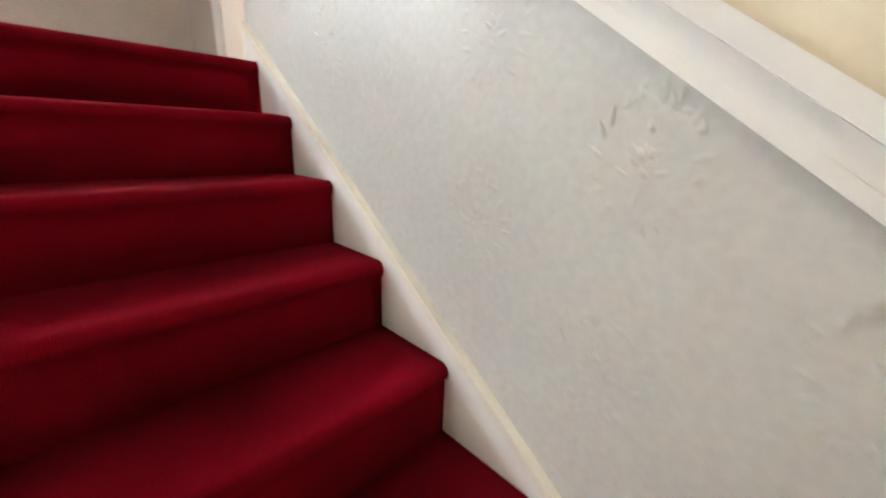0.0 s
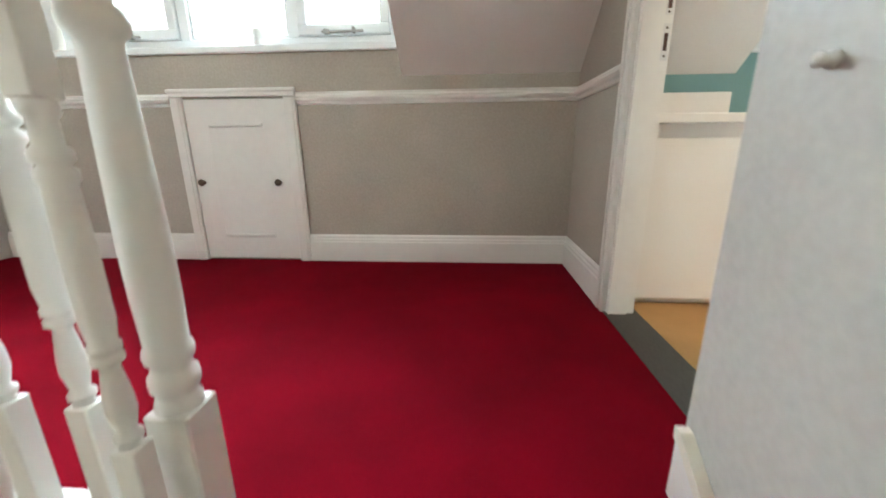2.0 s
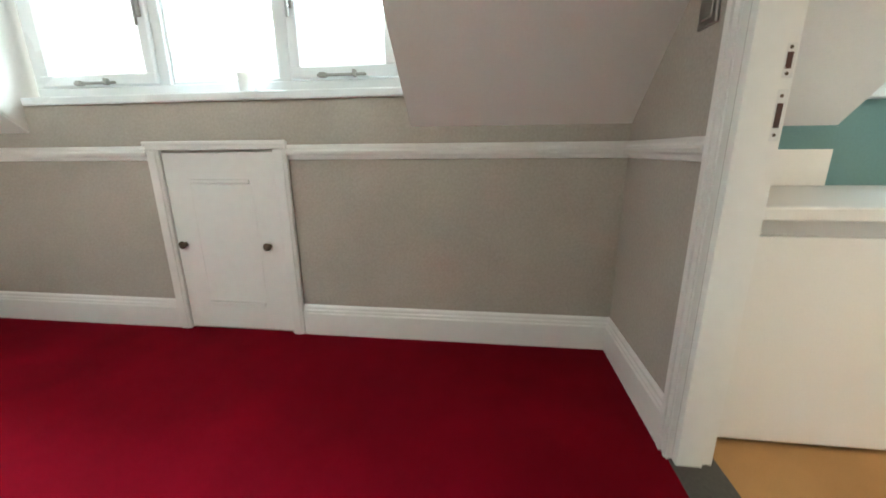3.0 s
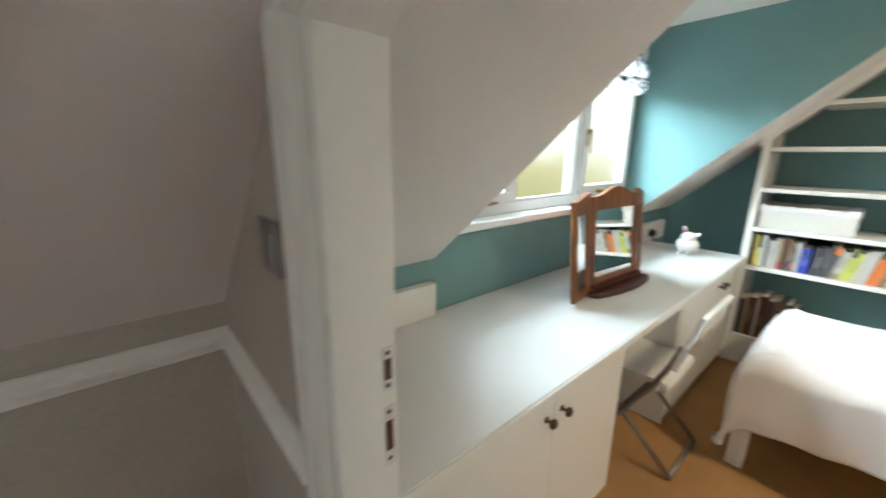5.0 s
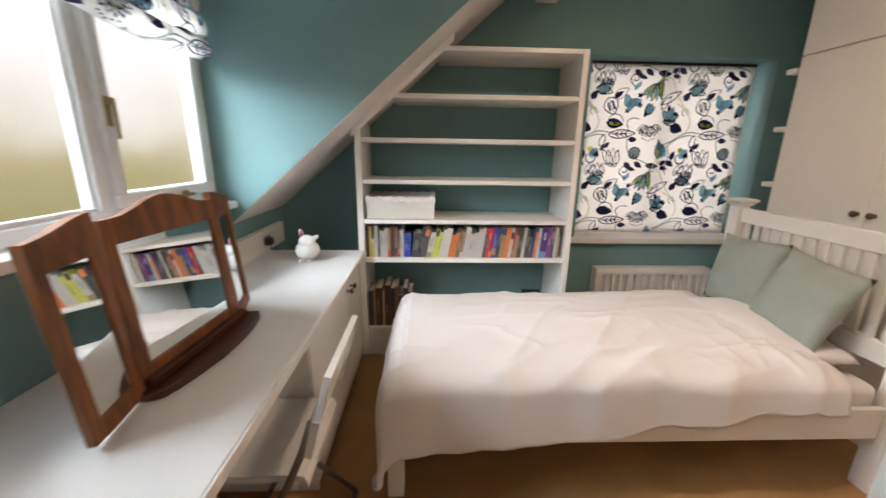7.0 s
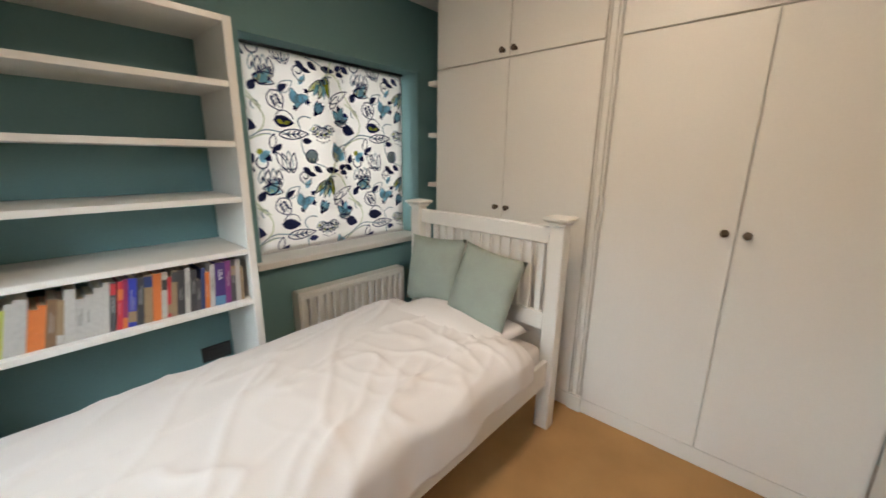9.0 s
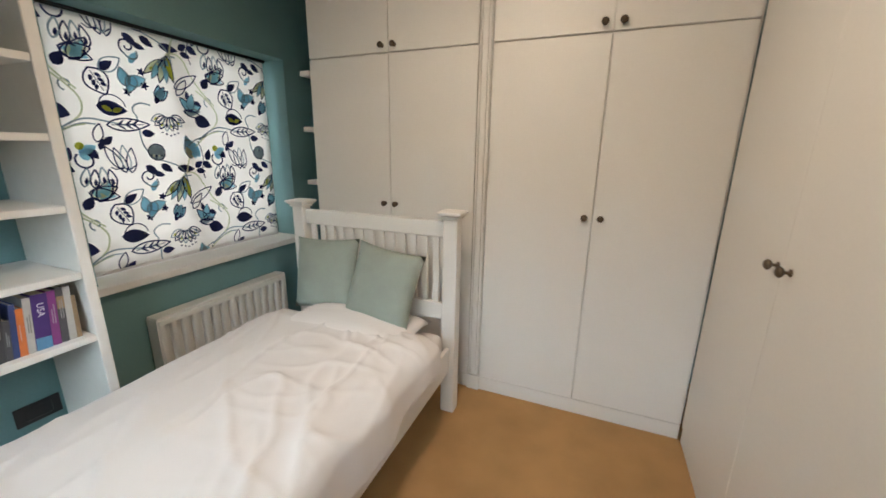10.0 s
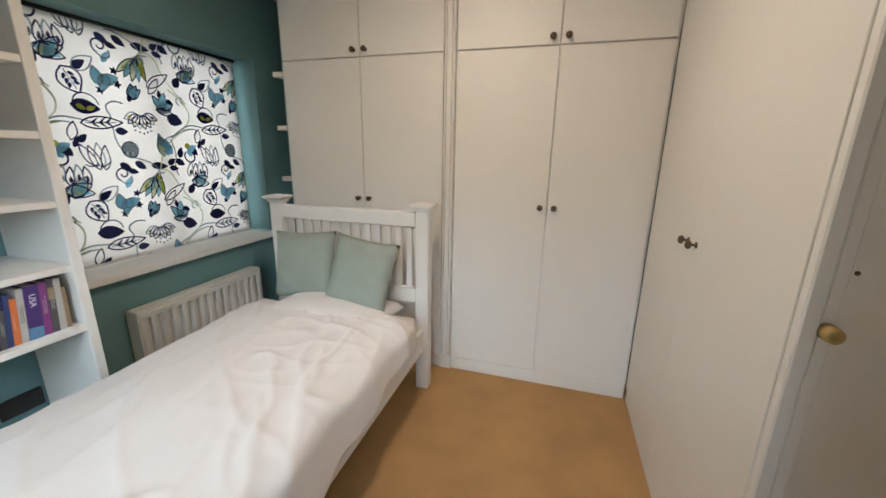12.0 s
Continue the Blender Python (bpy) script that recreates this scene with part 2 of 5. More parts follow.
# stair wall with its return, and the wall with the door
bm = boxed(0.02, 0.28, -3.6, 0.155, -2.66, CEIL)
wall_stairs = structure("wall_stairs", bm, M_PAPER, "pale embossed wallpaper wall beside the stairs")
bm = bmesh.new()
prism(bm, [(0.965, 0), (1.64, 0), (1.64, slope_z(1.64)), (0.965, slope_z(0.965))], 0.166, 0.266)
prism(bm, [(0.155, 2.0), (0.43, 1.97), (0.965, 1.522), (0.965, slope_z(0.965)), (0.155, slope_z(0.155))], 0.166, 0.266)
structure("wall_door", bm, M_TAUPE, "taupe painted partition wall with the bedroom doorway")
bm = boxed(-3.3, 0.166, 1.62, 1.72, 0.0, 1.115)
structure("wall_eaves_landing", bm, M_TAUPE, "taupe low wall under the landing window")
bm = boxed(0.28, 3.45, 1.64, 1.72, 0.0, 1.07)
structure("wall_eaves_bedroom", bm, M_TEAL, "sage teal low wall under the bedroom window")
bm = bmesh.new()
box(bm, 3.45, 3.7, -0.50, 1.72, 0, CEIL)
box(bm, 3.45, 3.7, -2.1, -1.80, 0, CEIL)
box(bm, 3.45, 3.7, -1.80, -0.50, 0, 0.725)
box(bm, 3.45, 3.7, -1.80, -0.50, 2.01, CEIL)
structure("wall_end", bm, M_TEAL, "sage teal end wall with a window")
structure("wall_back_bedroom", boxed(0.28, 3.7, -2.2, -2.1, 0, CEIL), M_TEAL, "teal wall behind the wardrobes")
structure("wall_landing_far", boxed(-3.3, -3.2, -3.7, 1.64, -2.66, CEIL), M_PALE, "pale wall at the landing's end")
structure("wall_stair_back", boxed(-3.3, 0.28, -3.7, -3.6, -2.66, CEIL), M_CREAM, "cream wall behind the stairs")
structure("wall_hall_far", boxed(-6.1, -6.0, -4.2, 4.2, -2.66, -0.25), M_CREAM, "cream wall in the hall below")
structure("wall_hall_side", boxed(-6.0, 0.28, 4.2, 4.3, -2.66, -0.25), M_CREAM, "cream wall in the hall below")
structure("wall_hall_near", boxed(-6.0, -3.3, -4.3, -4.2, -2.66, -0.25), M_CREAM, "cream wall in the hall below")
structure("wall_hall_return", boxed(0.02, 0.28, 0.155, 4.2, -2.66, -0.25), M_CREAM, "cream wall in the hall below")
structure("ceiling_hall_under", boxed(-6.0, 0.155, 0.03, 4.2, -0.30, -0.255), M_CREAM, "cream ceiling under the landing", "ceiling")
structure("ceiling_hall_side", boxed(-6.0, -3.3, -4.2, 0.03, -0.30, -0.255), M_CREAM, "cream ceiling of the hall", "ceiling")
structure("ceiling_landing", boxed(-3.3, 0.02, -3.7, Y_CEIL, CEIL, CEIL + 0.1), M_CEIL, "white landing ceiling", "ceiling")
structure("ceiling_bedroom", boxed(0.02, 3.7, -2.2, Y_CEIL, CEIL, CEIL + 0.1), M_CEIL, "white bedroom ceiling", "ceiling")


def slope_slab(name, x0, x1, y0, y1, label):
    bm = bmesh.new()
    prism(bm, [(y1, slope_z(y1)), (y0, slope_z(y0)), (y0 + 0.08, slope_z(y0) + 0.1), (y1 + 0.08, slope_z(y1) + 0.1)], x0, x1)
    structure(name, bm, M_CEIL, label, "ceiling")


slope_slab("ceiling_slope_a", -3.3, -2.624, Y_HEAD, 1.641, "white sloping ceiling over the landing")
slope_slab("ceiling_slope_b", -0.726, 0.22, Y_HEAD, 1.641, "white sloping ceiling over the landing")
slope_slab("ceiling_slope_c", 0.22, 0.916, Y_HEAD, 1.641, "white sloping ceiling over the desk")
slope_slab("ceiling_slope_d", 2.726, 3.7, Y_HEAD, 1.641, "white sloping ceiling beside the bookcase")
slope_slab("ceiling_slope_e", -3.3, 3.7, Y_CEIL, Y_HEAD, "white sloping ceiling above the dormers")


def cheek(name, x0, x1, mat, label):
    bm = bmesh.new()
    prism(bm, [(1.712, slope_z(1.641) - 0.02), (1.641, slope_z(1.641) + 0.006), (Y_HEAD + 0.006, HEAD), (1.712, HEAD)], x0, x1)
    structure(name, bm, mat, label, "wall")


DORMER_R = 2.722
cheek("wall_cheek_a", -2.70, -2.62, M_PALE, "pale dormer cheek")
cheek("wall_cheek_b", -0.73, -0.65, M_PALE, "pale dormer cheek")
cheek("wall_cheek_c", 0.84, 0.920, M_TEAL, "teal dormer cheek")
cheek("wall_cheek_d", DORMER_R, DORMER_R + 0.08, M_TEAL, "teal dormer cheek")
structure("ceiling_dormer_a", boxed(-2.70, -0.65, Y_HEAD, 1.85, HEAD, HEAD + 0.08), M_CEIL, "white dormer ceiling", "ceiling")
structure("ceiling_dormer_b", boxed(0.825, 2.80, Y_HEAD, 1.85, HEAD, HEAD + 0.08), M_CEIL, "white dormer ceiling", "ceiling")


structure("beam", boxed(0.284, 3.446, -0.22, -0.085, 2.305, CEIL - 0.004, 0.003), M_CEIL, "white boxed beam under the bedroom ceiling", "beam")


# ---- windows ----
def dormer_window(name, x0, x1, y, z0, z1, splits, opening, glass, label, sill_front, metal):
    """A row of lights; splits: mullion middles; opening: which lights are casements."""
    win = new(name)
    win.location = ((x0 + x1) / 2, y, z0)
    tagged(win, label, "window", kind="structure")
    bm = bmesh.new()
    box(bm, x0, x1, y - 0.035, y + 0.035, z0, z0 + 0.05, 0.004)
    box(bm, x0, x1, y - 0.035, y + 0.035, z1 - 0.05, z1, 0.004)
    box(bm, x0, x0 + 0.05, y - 0.034, y + 0.034, z0 + 0.048, z1 - 0.048, 0.004)
    box(bm, x1 - 0.05, x1, y - 0.034, y + 0.034, z0 + 0.048, z1 - 0.048, 0.004)
    for s in splits:
        box(bm, s - 0.028, s + 0.028, y - 0.033, y + 0.033, z0 + 0.048, z1 - 0.048, 0.004)
    part("window_frame", bm, M_UPVC, win)
    part("window_sill", boxed(x0 + 0.002, x1 - 0.002, sill_front, y - 0.03, z0 - 0.035, z0, 0.006, seg=2), M_UPVC, win)
    edges = [x0 + 0.05] + [v for s in splits for v in (s - 0.028, s + 0.028)] + [x1 - 0.05]
    for i in range(len(splits) + 1):
        a, b = edges[2 * i] + 0.003, edges[2 * i + 1] - 0.003
        za, zb = z0 + 0.053, z1 - 0.053
        if opening[i]:
            bm = bmesh.new()
            w = 0.052
            box(bm, a, b, y - 0.05, y + 0.01, za, za + w, 0.006)
            box(bm, a, b, y - 0.05, y + 0.01, zb - w, zb, 0.006)
            box(bm, a, a + w, y - 0.049, y + 0.009, za + w - 0.004, zb - w + 0.004, 0.006)
            box(bm, b - w, b, y - 0.049, y + 0.009, za + w - 0.004, zb - w + 0.004, 0.006)
            sash = part("casement", bm, M_UPVC, win)
            ga, gb, gz0, gz1 = a + w - 0.004, b - w + 0.004, za + w - 0.004, zb - w + 0.004
            # stay along the bottom and a lever handle at the side
            bm = bmesh.new()
            mid = (a + b) / 2
            box(bm, mid - 0.11, mid + 0.11, y - 0.072, y - 0.06, za + 0.004, za + 0.016, 0.003)
            box(bm, mid - 0.10, mid - 0.07, y - 0.075, y - 0.049, za + 0.0, za + 0.022, 0.003)
            box(bm, mid + 0.05, mid + 0.065, y - 0.075, y - 0.049, za + 0.0, za + 0.03, 0.003)
            part("window_stay", bm, metal, win)
            hx = b - 0.026 if opening[i] == 1 else a + 0.026
            bm = bmesh.new()
            box(bm, hx - 0.011, hx + 0.011, y - 0.057, y - 0.048, z0 + 0.33, z0 + 0.43, 0.003)
            box(bm, hx - 0.008, hx + 0.008, y - 0.075, y - 0.054, z0 + 0.40, z0 + 0.425, 0.003)
            box(bm, hx - 0.007, hx + 0.007, y - 0.080, y - 0.068, z0 + 0.29, z0 + 0.425, 0.004)
            part("window_handle", bm, metal, win)
        else:
            ga, gb, gz0, gz1 = a - 0.005, b + 0.005, za - 0.005, zb + 0.005
            bm = bmesh.new()
            for q in ((ga, gb, gz0, gz0 + 0.018), (ga, gb, gz1 - 0.018, gz1)):
                box(bm, q[0], q[1], y - 0.022, y - 0.002, q[2], q[3], 0.004)
            for q in ((ga, ga + 0.018), (gb - 0.018, gb)):
                box(bm, q[0], q[1], y - 0.021, y - 0.003, gz0 + 0.016, gz1 - 0.016, 0.004)
            part("glazing_bead", bm, M_UPVC, win)
        pane = part("pane", boxed(ga, gb, y - 0.004, y + 0.002, gz0, gz1), glass, win)
        pane.visible_shadow = False
    return win


dormer_window("window_1", -2.60, -0.74, 1.72, 1.15, 2.10, (-1.90, -1.305), (1, 0, 2), M_MIST, "white three-light dormer window over the landing", 1.60, M_STEEL)
dormer_window("window_2", 0.9205, 2.7215, 1.735, 1.100, 2.10, (1.475, 2.045), (1, 0, 2), M_MIST, "white three-light dormer window misted with condensation", 1.60, M_BRASS)
win3 = new("window_3")
win3.location = (3.66, -1.13, 0.78)
tagged(win3, "white window behind the floral roman blind", "window", kind="structure")
bm = bmesh.new()
box(bm, 3.64, 3.70, -1.80, -0.50, 0.755, 0.82, 0.004)
box(bm, 3.64, 3.70, -1.80, -0.50, 1.95, 2.01, 0.004)
for y in (-1.77, -1.15, -0.53):
    box(bm, 3.641, 3.699, y - 0.03, y + 0.03, 0.818, 1.952, 0.004)
part("window_frame", bm, M_UPVC, win3)
part("window_sill", boxed(3.40, 3.645, -1.815, -0.46, 0.715, 0.755, 0.006, seg=2), M_GLOSS, win3)
for a, b in ((-1.74, -1.18), (-1.12, -0.56)):
    p = part("pane", boxed(3.668, 3.674, a - 0.005, b + 0.005, 0.815, 1.955), M_MIST, win3)
    p.visible_shadow = False

# garden beyond: a bright overcast distance with a hedge line
M_FAR = bpy.data.materials.new("overcast_distance")
M_FAR.use_nodes = True
ft = M_FAR.node_tree
ft.nodes.remove(ft.nodes["Principled BSDF"])
em, gc, sep, rp, nz, ad = (ft.nodes.new(k) for k in ("ShaderNodeEmission", "ShaderNodeNewGeometry", "ShaderNodeSeparateXYZ", "ShaderNodeValToRGB", "ShaderNodeTexNoise", "ShaderNodeMath"))
mr = ft.nodes.new("ShaderNodeMapRange")
mr.inputs[1].default_value, mr.inputs[2].default_value = -3.6, 8.4
ft.links.new(gc.outputs["Position"], sep.inputs[0])
nz.inputs["Scale"].default_value, nz.inputs["Detail"].default_value = 0.6, 6
ft.links.new(gc.outputs["Position"], nz.inputs[0])
ad.operation = "MULTIPLY_ADD"
ad.inputs[1].default_value = 2.6
ft.links.new(nz.outputs[0], ad.inputs[0])
ft.links.new(sep.outputs[2], ad.inputs[2])
ft.links.new(ad.outputs[0], mr.inputs[0])
ft.links.new(mr.outputs[0], rp.inputs[0])
e = rp.color_ramp.elements
e[0].position, e[0].color = 0.30, (0.30, 0.31, 0.14, 1)
e[1].position, e[1].color = 0.72, (0.95, 0.98, 1.0, 1)
k = e.new(0.46)
k.color = (0.46, 0.43, 0.24, 1)
k = e.new(0.56)
k.color = (0.74, 0.76, 0.66, 1)
em.inputs[1].default_value = 1.05
ft.links.new(rp.outputs[0], em.inputs[0])
ft.links.new(em.outputs[0], ft.nodes["Material Output"].inputs[0])
bm = boxed(-30, 30, 12.0, 12.2, -9, 14)
box(bm, 14.0, 14.2, -20, 11.9, -9, 14)
structure("backdrop", bm, M_FAR, "bright overcast sky above a blurred green garden", "backdrop")
structure("ground", boxed(-60, 60, -60, 60, -6.2, -6.0), M_LEAFWALL, "green garden ground outside", "ground")

# ---- stairs ----
stairs = new("stairs")
stairs.location = (-0.4, 0, -2.66)
tagged(stairs, "straight flight of stairs covered in deep red carpet", "stairs", kind="structure")


def nosing(bm, x0, x1, y, z, drop, back):
    """A carpeted tread edge: rounded nose at y, riser leaning in below it, tread going back."""
    pts = [(y + back, z), (y + 0.028, z)]
    for i in range(7):
        a = radians(90 + i * 25)
        pts.append((y + 0.024 + 0.024 * math.cos(a), z - 0.024 + 0.024 * math.sin(a)))
    pts += [(y + 0.012, z - 0.07), (y + 0.016, z - drop - 0.03), (y + back, z - drop - 0.03)]
    n = 14
    rows = []
    for i in range(n + 1):
        u = i / n
        x = x0 + (x1 - x0) * u
        # the pile rounds over at both ends
        pull = 0.008 * (max(0, 1 - u * n) + max(0, 1 - (1 - u) * n))
        rows.append([bm.verts.new((x, py + pull + 0.002 * noise.noise((x * 7, z * 9, 1.0)), pz - pull * 0.6)) for py, pz in pts])
    for a, b in zip(rows, rows[1:]):
        for j in range(len(pts)):
            bm.faces.new((a[j], b[j], b[(j + 1) % len(pts)], a[(j + 1) % len(pts)]))
    bm.faces.new(rows[0])
    bm.faces.new(rows[-1][::-1])


for k in range(14):
    bm = bmesh.new()
    nosing(bm, -0.818, -0.002, -k * GOING, -k * RISE - (0.0 if k else -0.002), RISE, GOING + 0.02 if k else 0.06)
    part("step", bm, M_RED, stairs, smooth=True)
# strings
PITCH = RISE / GOING


def string_board(name, x0, x1, y0, y1, low, high, mat, parent):
    bm = bmesh.new()
    prism(bm, [(y0, PITCH * y0 + low), (y1, PITCH * y1 + low), (y1, PITCH * y1 + high), (y0, PITCH * y0 + high)], x0, x1)
    return part(name, bm, mat, parent)


bm = bmesh.new()
prism(bm, [(-3.5, PITCH * -3.5 - 0.35), (0.145, PITCH * 0.145 - 0.35), (0.145, 0.125), (0.13, 0.123), (-3.5, PITCH * -3.5 + 0.025)], 0.0, 0.018)
part("wall_string", bm, M_GLOSS, stairs)
bm = bmesh.new()
prism(bm, [(-3.5, PITCH * -3.5 + 0.025), (0.13, 0.123), (0.147, 0.125), (0.147, 0.150), (0.13, 0.150), (-3.5, PITCH * -3.5 + 0.052)], -0.004, 0.019)
part("string_moulding", bm, M_IVORY, stairs)
string_board("outer_string", -0.905, -0.8185, -3.5, 0.006, -0.30, 0.01, M_GLOSS, stairs)
string_board("string_cap", -0.92, -0.8135, -3.5, 0.006, 0.01, 0.034, M_GLOSS, stairs)

# ---- bedroom furniture ----
def knob(parent, at, d, label="antique bronze knob", r=0.016):
    """A turned knob on a face; d: the way it points, along x or y."""
    prof = [(0.011, 0.0), (0.011, 0.003), (0.005, 0.006), (0.005, 0.016), (r * 0.8, 0.019), (r, 0.024), (r, 0.028), (r * 0.7, 0.034), (0.001, 0.036)]
    ax, sg = ("x", d[0]) if d[0] else ("y", d[1])
    bm = bmesh.new()
    lathe(bm, [(q, h * sg) for q, h in prof], at, axis=ax, seg=14)
    return part("knob", bm, M_BRONZE, parent, label, smooth=True)


# wardrobes along the back wall
WY = -1.505


def wardrobe_unit(x0, x1, gap, knob_z, label):
    w = thing("wardrobe", ((x0 + x1) / 2, WY - 0.3, 0), label, "wardrobe", "fitted wardrobes")
    bm = boxed(x0, x1, WY - 0.6, WY - 0.022, 0.10, CEIL - 0.002)
    part("body", bm, M_SATIN, w)
    part("plinth", boxed(x0, x1, WY - 0.6, WY - 0.05, 0.0, 0.10), M_SATIN, w)
    part("base_rail", boxed(x0, x1, WY - 0.05, WY - 0.004, 0.0, 0.086, 0.003), M_SATIN, w)
    for a, b, side in ((x0 + 0.004, gap - 0.002, 1), (gap + 0.002, x1 - 0.004, -1)):
        d = part("door", boxed(a, b, WY - 0.022, WY, 0.090, 1.912, 0.0025), M_SATIN, w)
        knob(d, ((b - 0.035) if side > 0 else (a + 0.035), WY, knob_z), (0, 1))
        d = part("upper_door", boxed(a, b, WY - 0.022, WY, 1.919, CEIL - 0.012, 0.0025), M_SATIN, w)
        knob(d, ((b - 0.035) if side > 0 else (a + 0.035), WY, 1.952), (0, 1))
    return w


wardrobe_unit(1.918, 2.972, 2.432, 1.10, "cream-white fitted wardrobe with four doors behind the bed")
wardrobe_unit(0.7928, 1.852, 1.316, 1.10, "cream-white fitted wardrobe with tall doors and bronze knobs")
sb = thing("scribe_strip", (0.794, WY, 0.09), "cream-white filler strip in the corner of the wardrobes", "trim")
part("strip", boxed(0.7912, 0.7962, WY - 0.021, WY - 0.003, 0.092, CEIL - 0.004, 0.001), M_SATIN, sb)
ws = thing("wardrobe_pilaster", (1.885, WY, 0), "cream-white moulded upright between two wardrobes", "trim")
part("upright", boxed(1.854, 1.916, WY - 0.5, WY - 0.010, 0.0, CEIL - 0.002, 0.003), M_SATIN, ws)
for a, b in ((1.856, 1.866), (1.872, 1.899), (1.905, 1.914)):
    part("bead", boxed(a, b, WY - 0.0095, WY + 0.005, 0.095, CEIL - 0.002, 0.004), M_SATIN, ws)
part("foot_block", boxed(1.848, 1.922, WY - 0.0095, WY + 0.010, 0.0, 0.093, 0.004), M_SATIN, ws)

# side cupboard between the door and the wardrobes
sc = thing("side_cupboard", (0.55, -0.9, 0), "cream-white fitted cupboard with a flush pair of doors", "cupboard", "fitted wardrobes")
part("body", boxed(0.282, 0.768, -1.500, -0.252, 0.085, CEIL - 0.002), M_SATIN, sc)
part("plinth", boxed(0.282, 0.782, -1.503, -0.252, 0.0, 0.083, 0.003), M_SATIN, sc)
d = part("door", boxed(0.769, 0.79, -1.495, -0.8885, 0.09, CEIL - 0.012, 0.0015), M_SATIN, sc)
knob(d, (0.79, -0.918, 1.09), (1, 0))
d = part("door", boxed(0.769, 0.79, -0.8865, -0.252, 0.09, CEIL - 0.012, 0.0015), M_SATIN, sc)
knob(d, (0.79, -0.835, 1.09), (1, 0))
bm = bmesh.new()
box(bm, 0.757, 0.7885, -0.250, -0.222, 0.0, CEIL - 0.002, 0.004)
box(bm, 0.728, 0.7545, -0.250, -0.229, 0.0, CEIL - 0.002, 0.003)
part("end_post", bm, M_SATIN, sc)
part("end_panel", boxed(0.282, 0.726, -0.250, -0.238, 0.0, CEIL - 0.002), M_SATIN, sc)
st = thing("door_stop", (0.742, -0.21, 1.063), "ochre rubber door stop on the cupboard side", "door stop")
bm = bmesh.new()
lathe(bm, [(0.017, -0.229), (0.017, -0.210), (0.0155, -0.200), (0.006, -0.199), (0.005, -0.206), (0.001, -0.206)], (0.742, 0, 1.063), axis="y", seg=18)
part("bumper", bm, M_RUBBER, st, smooth=True)
bm = bmesh.new()
lathe(bm, [(0.0045, -0.2385), (0.0045, -0.2355), (0.001, -0.2350)], (0.716, 0, 1.182), axis="y", seg=10)
part("screw_head", bm, M_BRONZE, sc)
# corner shelves beside the wardrobe
for z in (1.185, 1.51, 1.83):
    cs = thing("corner_shelf", (2.99, -1.55, z), "small white corner shelf at the wardrobe's side", "shelf", "corner shelves")
    bm = bmesh.new()
    prism(bm, [(2.974, -1.62), (3.03, -1.62), (3.042, -1.57), (3.042, -1.502), (2.974, -1.502)], z, z + 0.028, "z")
    part("board", bm, M_GLOSS, cs)

# bookcase
BX, BB = 3.05, 3.448
bc = thing("bookcase", (3.25, 0.36, 0), "tall white built-in bookcase cut to the roof slope", "bookcase")
part("side_panel", boxed(BX, BB, -0.323, -0.287, 0, 1.945, 0.003), M_GLOSS, bc)
bm = bmesh.new()
prism(bm, [(1.005, 0), (1.041, 0), (1.041, slope_z(1.041) - 0.004), (1.005, slope_z(1.005) - 0.006)], BX, BB)
part("side_panel", bm, M_GLOSS, bc)
for z, left in ((1.945, slope_y(1.945)), (1.690, slope_y(1.69)), (1.440, 1.004), (1.193, 1.004), (0.945, 1.004), (0.692, 1.004), (0.205, 1.004)):
    part("shelf", boxed(BX + (0.0 if z in (1.945, 0.692) else 0.004), BB, -0.286, left - 0.002, z - 0.026, z, 0.002), M_GLOSS, bc)
part("kick_board", boxed(BX + 0.012, BX + 0.03, -0.286, 1.004, 0.0, 0.178), M_GLOSS, bc)
bm = bmesh.new()
prism(bm, [(1.06, slope_z(1.06) - 0.002), (0.46, slope_z(0.46) - 0.002), (0.46, slope_z(0.46) - 0.045), (1.06, slope_z(1.06) - 0.045)], BX - 0.003, BX + 0.02)
part("sloping_trim", bm, M_GLOSS, bc)

# fitted desk
desk = thing("desk", (1.6, 1.3, 0.72), "long white laminate desk top along the eaves wall", "desk")
part("top", boxed(0.283, 3.046, 1.011, 1.638, 0.716, 0.748, 0.002), M_DESK, desk)
part("front_edge", boxed(0.283, 3.046, 1.003, 1.0105, 0.714, 0.747, 0.003, seg=2), M_SATIN, desk)
up = thing("upstand", (0.59, 1.6, 0.757), "white boxed upstand at the back of the desk", "upstand", "desk upstands")
part("board", boxed(0.283, 0.893, 1.600, 1.638, 0.749, 0.886, 0.002), M_GLOSS, up)
up = thing("upstand", (2.95, 1.6, 0.757), "white boxed upstand at the back of the desk", "upstand", "desk upstands")
part("board", boxed(2.60, 3.30, 1.600, 1.638, 0.749, 0.884, 0.002), M_GLOSS, up)


def socket(name, at, d, w, h, label, plate, face):
    """A wall plate with a dark socket front; d: the way it faces."""
    s = thing(name, at, label, "socket" if "socket" in name else "switch")
    x, y, z = at
    if d == "y":
        part("plate", boxed(x - w / 2, x + w / 2, y - 0.009, y, z - h / 2, z + h / 2, 0.003), plate, s)
        bm = boxed(x - w * 0.30, x + w * 0.30, y - 0.012, y - 0.008, z - h * 0.30, z + h * 0.30, 0.002)
    else:
        sg = -1 if d == "-x" else 1
        xs = sorted((x, x + sg * 0.009))
        part("plate", boxed(xs[0], xs[1], y - w / 2, y + w / 2, z - h / 2, z + h / 2, 0.003), plate, s)
        xs = sorted((x + sg * 0.008, x + sg * 0.012))
        bm = boxed(xs[0], xs[1], y - w * 0.3, y + w * 0.3, z - h * 0.3, z + h * 0.3, 0.002)
    part("insert", bm, face, s)
    return s


